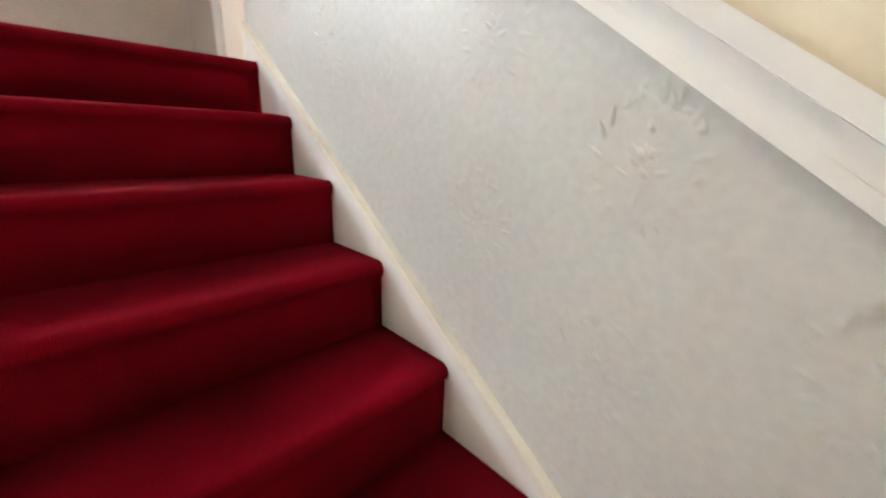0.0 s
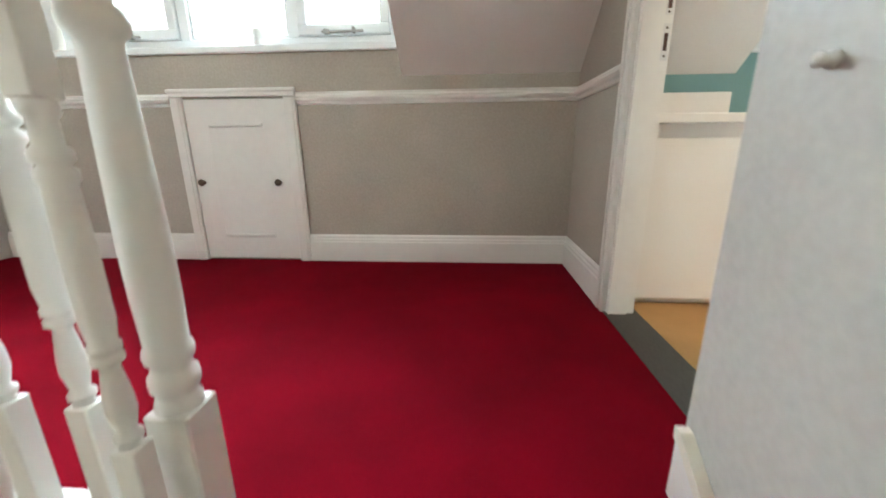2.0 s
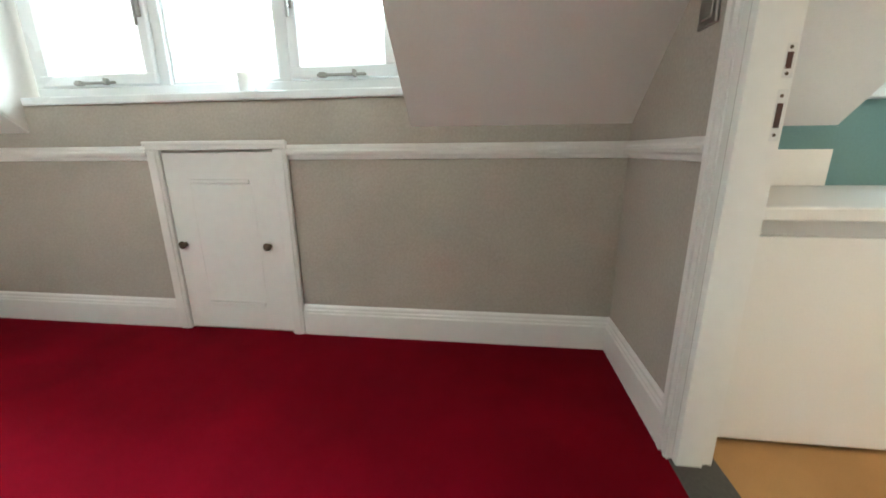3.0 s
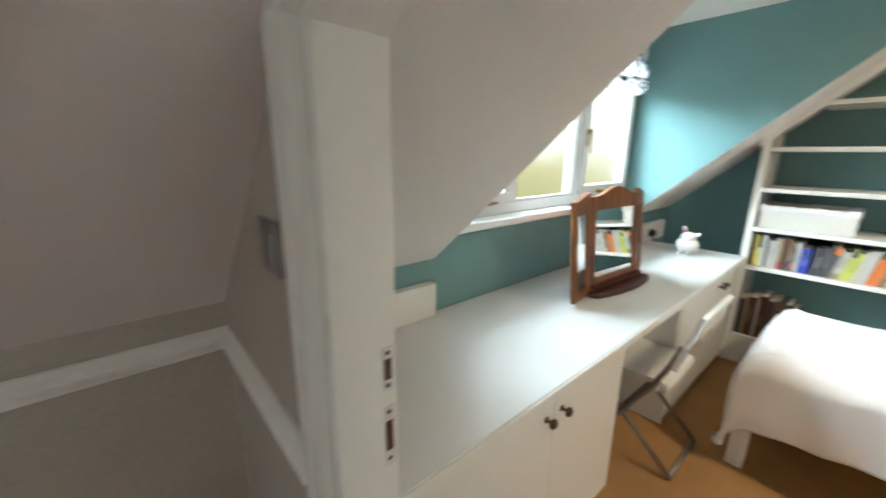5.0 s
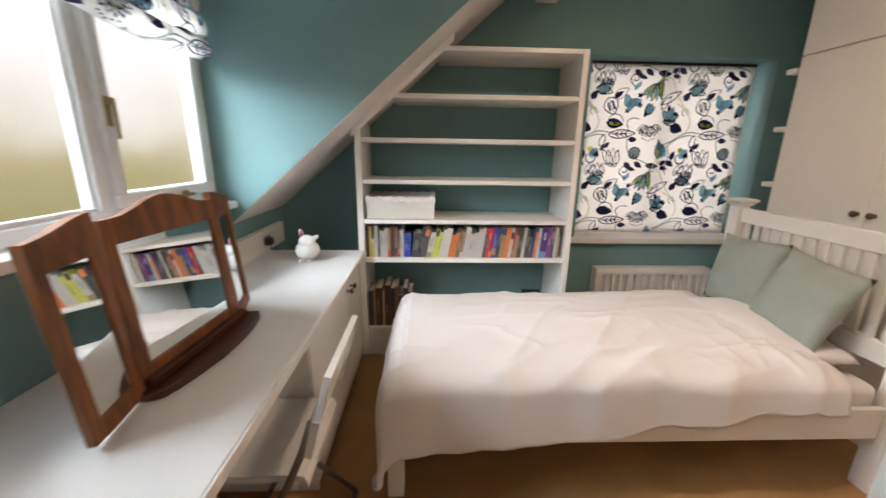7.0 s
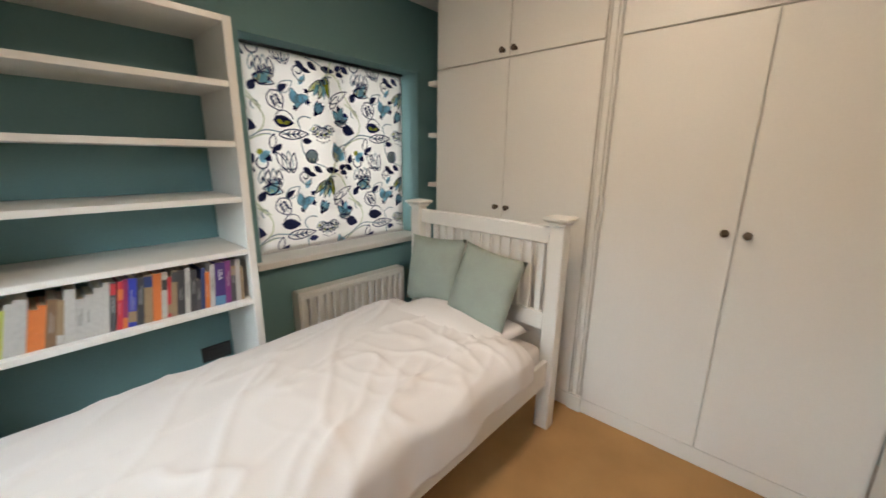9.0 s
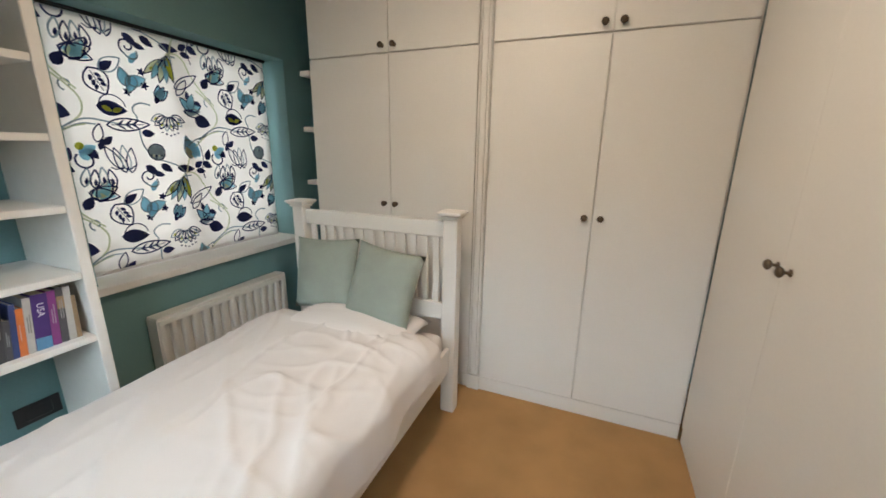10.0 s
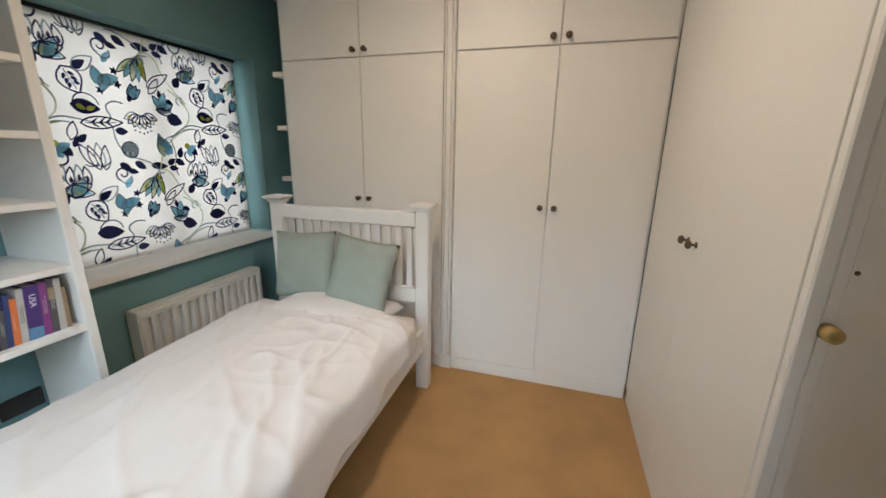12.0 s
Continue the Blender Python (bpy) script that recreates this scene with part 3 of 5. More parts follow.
def plug(at):
    """A black three-pin plug in a socket on the y face."""
    x, y, z = at
    p = thing("plug", at, "black plug pushed into the desk socket", "plug")
    bm = bmesh.new()
    box(bm, x - 0.024, x + 0.024, y - 0.040, y, z - 0.024, z + 0.024, 0.010, seg=2)
    part("body", bm, M_BLACK, p, smooth=False)
    bm = bmesh.new()
    tube(bm, [(x, y - 0.02, z - 0.022), (x + 0.005, y - 0.03, z - 0.05), (x + 0.03, y - 0.035, z - 0.068), (x + 0.12, y - 0.04, z - 0.071)], 0.003, 6)
    part("cable", bm, M_BLACK, p)


socket("wall_socket", (0.482, 1.600, 0.818), "y", 0.088, 0.088, "steel socket plate with black insert on the upstand", M_STEEL, M_BLACK)
socket("wall_socket", (3.005, 1.600, 0.818), "y", 0.148, 0.088, "white double socket on the desk upstand", M_WHITEP, M_BLACK)
plug((2.985, 1.589, 0.818))
socket("wall_socket", (3.448, -0.20, 0.29), "-x", 0.148, 0.088, "black socket low in the bookcase", M_BLACK, M_BLACK)


def desk_unit(x0, x1, gap, label, knob_z=0.618, side=None):
    c = thing("desk_cupboard", ((x0 + x1) / 2, 1.3, 0), label, "cupboard", "desk cupboards")
    part("body", boxed(x0, x1, 1.062, 1.636, 0.07, 0.714), M_SATIN, c)
    part("plinth", boxed(x0, x1, 1.075, 1.636, 0.0, 0.069), M_SATIN, c)
    for a, b, s in ((x0 + 0.002, gap - 0.0015, 1), (gap + 0.0015, x1 - 0.002, -1)):
        d = part("door", boxed(a, b, 1.042, 1.061, 0.028, 0.664, 0.002), M_SATIN, c)
        knob(d, ((b - 0.04) if s > 0 else (a + 0.04), 1.042, knob_z), (0, -1))
    part("top_rail", boxed(x0, x1, 1.043, 1.061, 0.668, 0.714), M_SATIN, c)
    return c


desk_unit(0.288, 1.372, 0.895, "white desk cupboard with two doors and bronze knobs")
desk_unit(2.002, 3.044, 2.705, "white desk cupboard beside the bookcase")
kp = thing("kneehole_panel", (2.0, 1.3, 0), "white upright panel and back board in the kneehole", "panel")
part("back_board", boxed(1.374, 2.0, 1.58, 1.60, 0.0, 0.714), M_SATIN, kp)
part("end_panel", boxed(1.985, 2.0, 1.045, 1.578, 0.0, 0.714), M_SATIN, kp)

# ---- bed ----
bed = thing("bed", (2.5, -0.3, 0), "white painted single bed with slatted headboard", "bed")
HX0, HX1, HY = 1.953, 2.900, -1.275
for x in (HX0, HX1):
    p = part("post", boxed(x - 0.038, x + 0.038, HY - 0.035, HY + 0.035, 0, 1.080, 0.004), M_SATIN, bed)
    bm = bmesh.new()
    box(bm, x - 0.048, x + 0.048, HY - 0.045, HY + 0.045, 1.081, 1.094, 0.004)
    lathe(bm, [(0.066, 1.094), (0.088, 1.108), (0.088, 1.117), (0.064, 1.122), (0.001, 1.126)], (0, 0, 0), m=Matrix.Translation((x, HY, 0)) @ pose(0, 0, 0, 0, 0, 45), seg=4)
    part("post_cap", bm, M_SATIN, bed)
part("top_rail", boxed(HX0 + 0.036, HX1 - 0.036, HY - 0.016, HY + 0.016, 0.984, 1.068, 0.005), M_SATIN, bed)
part("lower_rail", boxed(HX0 + 0.036, HX1 - 0.036, HY - 0.016, HY + 0.016, 0.54, 0.632, 0.004), M_SATIN, bed)
for i in range(13):
    x = HX0 + 0.085 + i * (HX1 - HX0 - 0.17) / 12
    part("slat", boxed(x - 0.017, x + 0.017, HY - 0.008, HY + 0.008, 0.618, 0.987, 0.002), M_SATIN, bed)
for x in (1.953, 2.900):
    part("side_rail", boxed(x - 0.012, x + 0.012, HY + 0.036, 0.688, 0.255, 0.395, 0.003), M_SATIN, bed)
for x in (1.977, 2.880):
    part("foot_post", boxed(x - 0.032, x + 0.032, 0.690, 0.756, 0, 0.46, 0.004), M_SATIN, bed)
part("foot_rail", boxed(2.010, 2.847, 0.710, 0.736, 0.20, 0.45, 0.003), M_SATIN, bed)
mt = thing("mattress", (2.5, -0.3, 0.33), "white single mattress under the duvet", "mattress")
part("slat_base", boxed(1.966, 2.887, -1.235, 0.686, 0.30, 0.325), M_SATIN, mt)
part("mattress_body", boxed(1.970, 2.885, -1.235, 0.686, 0.326, 0.475, 0.04, seg=4), M_LINEN, mt, smooth=True)
pl = thing("pillow", (2.5, -1.15, 0.475), "white pillow under the duvet's end", "pillow")


def cushion_mesh(w, h, t, n=14):
    bm = bmesh.new()
    sides = []
    for s in (1, -1):
        g = []
        for i in range(n + 1):
            row = []
            for j in range(n + 1):
                u, v = 2 * i / n - 1, 2 * j / n - 1
                puff = (max(0, 1 - abs(u) ** 2.6) * max(0, 1 - abs(v) ** 2.6)) ** 0.55
                pinch = 1 - 0.07 * (1 - u * u) * (abs(v) ** 3) 
                pinch2 = 1 - 0.07 * (1 - v * v) * (abs(u) ** 3)
                wob = 0.006 * noise.noise((u * 2.1 + s, v * 2.3, 3.0)) + 0.003 * noise.noise((u * 6, v * 6, s))
                row.append(bm.verts.new((u * w / 2 * pinch2, s * (t / 2 * puff) + wob * (puff > 0.1), v * h / 2 * pinch)))
            g.append(row)
        sides.append(g)
        for i in range(n):
            for j in range(n):
                bm.faces.new((g[i][j], g[i + 1][j], g[i + 1][j + 1], g[i][j + 1]))
    bmesh.ops.remove_doubles(bm, verts=bm.verts, dist=0.0012)
    return bm


bm = cushion_mesh(0.72, 0.42, 0.15)
bmesh.ops.transform(bm, matrix=pose(2.40, -1.03, 0.53, 90, 0, 0), verts=bm.verts)
part("pillow_body", bm, M_LINEN, pl, smooth=True)
for x, y, z, rx, ry, rz, s in ((2.655, -1.165, 0.735, 14, 3, 4, 0.40), (2.27, -1.120, 0.730, 20, -5, -6, 0.405)):
    c = thing("cushion", (x, y, z - 0.2), "square sage green velvet cushion leaning on the headboard", "cushion", "cushions on the bed")
    bm = cushion_mesh(s, s, 0.14)
    bmesh.ops.transform(bm, matrix=pose(x, y, z, rx, ry, rz), verts=bm.verts)
    part("cover", bm, M_SAGE, c, smooth=True)

# duvet: a sheet over the mattress that hangs down both sides and the foot
dv = thing("duvet", (2.5, -0.3, 0.54), "white cotton duvet with soft creases over the bed", "duvet")


def fold(s, half, drop, r=0.07):
    """Arc length s across a bed half as wide as half: offset out and height below the top."""
    a = abs(s)
    flat = half - r
    sg = 1 if s > 0 else -1
    if a <= flat:
        return s, 0.0
    arc = r * math.pi / 2
    if a <= flat + arc:
        t = (a - flat) / r
        return sg * (flat + r * math.sin(t)), -r * (1 - math.cos(t))
    return sg * (half + 0.02 * min(1, (a - flat - arc) / 0.2)), -r - (a - flat - arc)


def duvet_mesh():
    bm = bmesh.new()
    nx, ny = 130, 170
    half, y_head, y_foot = 0.497, -1.04, 0.775
    grid = []
    for j in range(ny + 1):
        v = j / ny
        row = []
        for i in range(nx + 1):
            u = 2 * i / nx - 1
            # hem: short near the head, long towards the foot
            hang = 0.05 + 0.17 * min(1, v * 1.5) ** 0.8 + 0.15 * max(0, (v - 0.62) / 0.38) ** 1.6
            if u > 0:
                hang = 0.22
            hang += 0.02 * noise.noise((v * 7, 1.5, 0)) + 0.012 * noise.noise((v * 19, 4.5, 0))
            s = u * (half - 0.07 + 0.11 + hang)
            ox, dz = fold(s, half, hang)
            length = (y_foot - y_head) + 0.34
            yy = y_head + v * length
            over = yy - (y_foot - 0.07)
            dz2 = 0.0
            if over > 0:
                t = over / 0.07
                if t < math.pi / 2:
                    yy, dz2 = y_foot - 0.07 + 0.07 * math.sin(t), -0.07 * (1 - math.cos(t))
                else:
                    yy, dz2 = y_foot + 0.012, -0.07 - (over - 0.07 * math.pi / 2)
            z = 0.547 + dz + dz2
            z = max(z, 0.125 + 0.02 * noise.noise((u * 3, v * 5, 0)))
            crown = 0.035 * (1 - min(1, abs(ox) / half) ** 2) * (1 - max(0, over > 0))
            z -= 0.040 * max(0.0, ox / half) ** 1.5 * min(1, v * 1.5)
            x = 2.430 + ox
            # creases: long folds across, fine wrinkles towards the edges
            p = Vector((x * 1.6, yy * 1.6, 0))
            w = 0.009 * noise.noise(p) + 0.004 * noise.noise(p * 2.3 + Vector((5, 1, 0)))
            ridge = 1 - abs(noise.noise(Vector((x * 3.2 + yy * 2.1, yy * 1.1 - x * 0.7, 2.0))))
            w += 0.010 * ridge ** 22
            ridge2 = 1 - abs(noise.noise(Vector((x * 2.2 - yy * 7.0, yy * 2.4 + x * 2.8, 7.0))))
            near_head = min(1, max(0, (0.1 - yy) / 0.8)) * min(1, max(0, (2.65 - x) / 0.4))
            w += 0.009 * near_head * ridge2 ** 14
            ridge3 = 1 - abs(noise.noise(Vector((x * 6.0 + yy * 1.2, yy * 1.6 - x * 1.5, 11.0))))
            w += 0.012 * ridge3 ** 18
            ridge4 = 1 - abs(noise.noise(Vector((8.5 * (0.85 * s + 0.5 * yy), 1.7 * (0.85 * yy - 0.5 * s), 21.0))))
            w += 0.028 * ridge4 ** 7 * min(1, max(0, (-0.22 - s) / 0.25)) * min(1, max(0, (0.45 - yy) / 0.7))
            side = min(1, max(0, (abs(ox) - half + 0.12) / 0.12))
            drape = 0.008 * side * math.sin(yy * 15 + 3 * noise.noise((0, yy * 2.2, 1))) + 0.003 * side * math.sin(yy * 37)
            head_tuck = 0.0 if v > 0.05 else (0.05 - v) * 0.6
            row.append(bm.verts.new((x + (drape if ox < 0 else -drape * 0.3) - (0.02 * side if ox < 0 else 0), yy + 0.01 * noise.noise((x * 4, z * 4, 0)), z + crown + w * (1 - 0.3 * side) - head_tuck)))
        grid.append(row)
    for a, b in zip(grid, grid[1:]):
        for i in range(nx):
            bm.faces.new((a[i], a[i + 1], b[i + 1], b[i]))
    return bm


cover = part("cover", duvet_mesh(), M_LINEN, dv, smooth=True)
sol = cover.modifiers.new("thickness", "SOLIDIFY")
sol.thickness, sol.offset = 0.02, -1

# ---- radiator ----
rd = thing("radiator", (3.40, -1.07, 0.12), "cream enamel panel radiator under the window", "radiator")
bm = bmesh.new()
box(bm, 3.376, 3.383, -1.515, -0.640, 0.12, 0.555)
rad_panel = part("panel", bm, M_RAD, rd)
flute_bm = boxed(-0.014, 0.018, -0.0165, 0.0165, -0.1875, 0.1875, 0.009, seg=2)
flute = part("flute", flute_bm, M_RAD, rad_panel)
flute.location = (3.360, -1.495, 0.3375)
for i in range(1, 15):
    o = new("flute", flute.data)
    o.parent, o.matrix_parent_inverse = rad_panel, flute.matrix_parent_inverse
    o.location = (3.360, -1.495 + i * 0.0596, 0.3375)
part("upper_band", boxed(3.347, 3.378, -1.515, -0.640, 0.512, 0.548, 0.006), M_RAD, rd)
part("lower_band", boxed(3.347, 3.378, -1.515, -0.640, 0.122, 0.158, 0.006), M_RAD, rd)
part("top_grille", boxed(3.352, 3.435, -1.518, -0.637, 0.545, 0.562, 0.004), M_RAD, rd)
for y in (-1.518, -0.641):
    part("side_cover", boxed(3.353, 3.435, y - 0.002, y + 0.006, 0.12, 0.548), M_RAD, rd)
part("bracket", boxed(3.43, 3.4495, -1.45, -1.41, 0.15, 0.5), M_RAD, rd)
part("bracket", boxed(3.43, 3.4495, -0.75, -0.71, 0.15, 0.5), M_RAD, rd)

rd.location += Vector((0, -0.025, -0.026))

# ---- bedroom door ----
HINGE, LEAF, ANGLE = Vector((0.275, 0.218, 0)), 0.66, 4.0
door = new("door_1")
tagged(door, "white flush bedroom door standing open into the room", "door", kind="structure")
DM = Matrix.Translation(HINGE) @ pose(0, 0, 0, 0, 0, ANGLE)


def door_part(name, bm, mat, label="", smooth=False):
    bmesh.ops.transform(bm, matrix=DM, verts=bm.verts)
    return part(name, bm, mat, door, label, smooth)


door_part("leaf", boxed(0, LEAF, -0.04, 0.0, 0.008, 1.96, 0.002), M_GLOSS)
bm = bmesh.new()
lathe(bm, [(0.026, 0.0), (0.026, 0.008), (0.023, 0.011), (0.011, 0.011), (0.011, 0.05), (0.012, 0.052), (0.001, 0.052)], (LEAF - 0.062, 0.0, 1.11), axis="y", seg=24)
door_part("rose", bm, M_CHROME, "polished chrome rose", True)
bm = bmesh.new()
tube(bm, [(LEAF - 0.062, 0.043, 1.11), (LEAF - 0.09, 0.050, 1.11), (LEAF - 0.13, 0.052, 1.109), (LEAF - 0.185, 0.050, 1.107)], 0.0105, 14)
door_part("lever", bm, M_CHROME, "polished chrome lever handle", True)
bm = bmesh.new()
lathe(bm, [(0.019, 0.0), (0.019, 0.006), (0.016, 0.009), (0.001, 0.009)], (LEAF - 0.062, 0.0, 0.995), axis="y", seg=24)
door_part("escutcheon", bm, M_CHROME, "chrome keyhole escutcheon", True)
bm = bmesh.new()
lathe(bm, [(0.006, 0.0085), (0.006, 0.010), (0.001, 0.010)], (LEAF - 0.062, 0.0, 1.000), axis="y", seg=12)
box(bm, LEAF - 0.065, LEAF - 0.059, 0.0085, 0.0100, 0.982, 0.998)
door_part("keyhole", bm, M_BLACK)
bm = boxed(LEAF - 0.0005, LEAF + 0.0015, -0.032, -0.008, 0.93, 1.15)
door_part("latch_plate", bm, M_CHROME)

# ---- landing: trim, hatch, balustrade ----
def moulding(bm, run, prof, axis, at, sign):
    """A moulded strip along axis ('x' or 'y') over run, profile (out, z), standing out from at by sign."""
    if axis == "x":
        prism(bm, [(at + sign * o, z) for o, z in prof], run[0], run[1], "x")
    else:
        prism(bm, [(at + sign * o, z) for o, z in prof], run[0], run[1], "y")


SKIRT = [(0, 0), (0.020, 0), (0.020, 0.112), (0.016, 0.118), (0.016, 0.128), (0.011, 0.134), (0.011, 0.146), (0.004, 0.155), (0, 0.155)]
DADO = [(0, 0.858), (0.008, 0.862), (0.012, 0.874), (0.024, 0.882), (0.028, 0.894), (0.020, 0.902), (0.020, 0.910), (0.008, 0.922), (0, 0.924)]
bm = bmesh.new()
moulding(bm, (-3.2, -1.992), SKIRT, "x", 1.619, -1)
moulding(bm, (-1.294, 0.166), SKIRT, "x", 1.619, -1)
moulding(bm, (1.022, 1.600), SKIRT, "y", 0.165, -1)
structure("baseboard", bm, M_GLOSS, "white moulded skirting board round the landing", "skirting")
bm = bmesh.new()
moulding(bm, (-3.2, -1.992), DADO, "x", 1.619, -1)
moulding(bm, (-1.294, 0.166), DADO, "x", 1.619, -1)
moulding(bm, (1.022, 1.592), DADO, "y", 0.165, -1)
structure("trim", bm, M_GLOSS, "white moulded dado rail round the landing", "dado rail")
# eaves hatch
hd = new("door_2")
hd.location = (-1.64, 1.61, 0)
tagged(hd, "small white eaves cupboard door with two dark knobs", "door", kind="structure")
bm = bmesh.new()
for a, b in ((-1.990, -1.926), (-1.360, -1.296)):
    box(bm, a, b, 1.594, 1.619, 0, 0.905, 0.004)
    box(bm, a + 0.012, b - 0.012, 1.588, 1.596, 0, 0.902, 0.003)
box(bm, -1.990, -1.296, 1.592, 1.619, 0.905, 0.94, 0.004)
box(bm, -1.998, -1.288, 1.584, 1.596, 0.925, 0.945, 0.004)
part("door_frame", bm, M_GLOSS, hd)
leaf = part("leaf", boxed(-1.922, -1.364, 1.606, 1.619, 0.012, 0.893, 0.002), M_GLOSS, hd)
bm = bmesh.new()
for z in (0.150, 0.762):
    box(bm, -1.795, -1.492, 1.593, 1.607, z - 0.010, z + 0.010, 0.004)
for x in (-1.799, -1.488):
    box(bm, x - 0.003, x + 0.003, 1.6045, 1.607, 0.150, 0.762)
part("panel_bead", bm, M_GLOSS, leaf)
knob(leaf, (-1.877, 1.606, 0.455), (0, -1), "dark bronze knob", 0.019)
knob(leaf, (-1.434, 1.606, 0.455), (0, -1), "dark bronze knob", 0.019)
bm = bmesh.new()
box(bm, -1.66, -1.62, 1.600, 1.607, 0.884, 0.892, 0.002)
lathe(bm, [(0.006, 0), (0.008, -0.006), (0.001, -0.01)], (-1.64, 1.600, 0.888), axis="y", seg=10)
part("catch", bm, M_GLOSS, leaf)

# bedroom doorway: lining and architrave, cut by the roof slope
dc = new("door_frame_1")
dc.location = (0.2, 0.58, 0)
tagged(dc, "white painted doorway lining with a corner cut to the slope", "door frame", kind="structure")


def arch(bm, off, wide, x0, x1):
    """Follows the opening's far side, sloping corner and head at off outside it."""
    a, b = off, off + wide
    inner = [(0.965 + a, 0), (0.965 + a, 1.522 + a * 0.3), (0.43 + a * 0.6, 1.97 + a * 0.8), (0.215, 2.0 + a)]
    outer = [(0.965 + b, 0), (0.965 + b, 1.522 + b * 0.3), (0.43 + b * 0.6, 1.97 + b * 0.8), (0.215, 2.0 + b)]
    for i in range(3):
        prism(bm, [inner[i], inner[i + 1], outer[i + 1], outer[i]], x0, x1)


bm = bmesh.new()
arch(bm, -0.014, 0.0135, 0.166, 0.268)
part("lining", bm, M_GLOSS, dc)
bm = bmesh.new()
arch(bm, -0.026, 0.012, 0.166, 0.236)
part("stop_bead", bm, M_GLOSS, dc)
bm = bmesh.new()
arch(bm, 0.000, 0.050, 0.150, 0.1655)
arch(bm, 0.034, 0.020, 0.143, 0.1495)
arch(bm, 0.006, 0.010, 0.146, 0.1498)
part("architrave", bm, M_GLOSS, dc)
part("hinge_jamb", boxed(0.150, 0.2745, 0.1555, 0.215, 0, 2.0, 0.002), M_GLOSS, dc)
for z, h in ((1.076, 0.070), (0.962, 0.110)):
    bm = bmesh.new()
    box(bm, 0.238, 0.264, 0.9475, 0.9505, z - h / 2, z + h / 2, 0.001)
    sp = part("strike_plate", bm, M_PLATE, dc, "steel strike plate")
    bm = boxed(0.245, 0.257, 0.9465, 0.9480, z - h * 0.24, z + h * 0.24)
    part("slot", bm, M_PINEDARK, sp)
    bm = bmesh.new()
    for s in (-1, 1):
        lathe(bm, [(0.004, 0.9470), (0.004, 0.9480)], (0.251, 0, z + s * h * 0.38), axis="y", seg=8)
    part("screw", bm, M_BRONZE, sp)

sw = socket("light_switch", (0.165, 1.132, 1.240), "-x", 0.088, 0.088, "brushed steel light switch on the landing wall", M_STEEL, M_STEEL)

# landing edge: apron and kerb
structure("apron", boxed(-3.2, -0.887, 0.0, 0.019, -0.298, -0.02), M_CREAM, "cream apron board under the landing edge", "trim")
bm = boxed(-3.2, -0.887, -0.022, 0.062, -0.018, 0.032, 0.004)
box(bm, -3.2, -0.887, -0.012, -0.001, -0.045, -0.018, 0.003)
structure("kerb", bm, M_GLOSS, "white base rail along the landing edge", "trim")

RAIL = 0.90


def baluster_mesh(h, low, high):
    """A turned baluster of height h: square low block, vase, long taper and square high block."""
    bm = bmesh.new()
    w = 0.019
    box(bm, -w, w, -w, w, 0, low, 0.003)
    box(bm, -w, w, -w, w, h - high, h, 0.003)
    t0, t1 = low - 0.004, h - high + 0.004
    span = t1 - t0
    prof = [(0.017, 0), (0.013, 0.010), (0.018, 0.016), (0.018, 0.024), (0.012, 0.030), (0.0185, 0.062), (0.0175, 0.085), (0.012, 0.128), (0.012, 0.136),
            (0.019, 0.141), (0.019, 0.150), (0.014, 0.154), (0.019, 0.158), (0.019, 0.167), (0.016, 0.171)]
    top = [(0.0195, 0.20), (0.0195, 0.30), (0.017, span - 0.100), (0.021, span - 0.094), (0.021, span - 0.082), (0.015, span - 0.077),
           (0.021, span - 0.071), (0.021, span - 0.060), (0.015, span - 0.054), (0.014, span - 0.026), (0.019, span - 0.018), (0.019, span - 0.008), (0.016, span)]
    lathe(bm, prof + top, (0, 0, t0), seg=16)
    me = bpy.data.meshes.new("baluster")
    bmesh.ops.recalc_face_normals(bm, faces=bm.faces)
    for f in bm.faces:
        f.smooth = len(f.verts) == 4 and f.calc_area() < 0.0016
    bm.to_mesh(me)
    bm.free()
    me.materials.append(M_GLOSS)
    return me


bal = thing("balustrade", (-0.86, -0.9, 0), "white painted balustrade with turned balusters on the stairs", "balustrade")
m_stair = baluster_mesh(0.91, 0.235, 0.205)
for k in range(19):
    y = -0.030 - 0.151 * k
    o = new("baluster", m_stair)
    o.parent = bal
    o.location = Vector((-0.868, y, PITCH * y + 0.014)) - bal.location
m_land = baluster_mesh(0.90, 0.222, 0.19)
for k in range(15):
    x = -0.985 - 0.137 * k
    o = new("baluster", m_land)
    o.parent = bal
    o.location = Vector((x, 0.02, 0.033)) - bal.location


def hand_rail(name, p, q):
    """A rounded handrail from p to q."""
    p, q = Vector(p), Vector(q)
    d = (q - p).normalized()
    s = d.cross(Vector((0, 0, 1))).normalized()
    u = s.cross(d)
    prof = [(-0.022, -0.030), (0.022, -0.030), (0.030, -0.012), (0.033, 0.008), (0.026, 0.024), (0.010, 0.032), (-0.010, 0.032), (-0.026, 0.024), (-0.033, 0.008), (-0.030, -0.012)]
    bm = bmesh.new()
    rings = [[bm.verts.new(e + s * a + u * b) for a, b in prof] for e in (p, q)]
    n = len(prof)
    for i in range(n):
        bm.faces.new((rings[0][i], rings[0][(i + 1) % n], rings[1][(i + 1) % n], rings[1][i]))
    bm.faces.new(rings[0])
    bm.faces.new(rings[1][::-1])
    part(name, bm, M_GLOSS, bal)


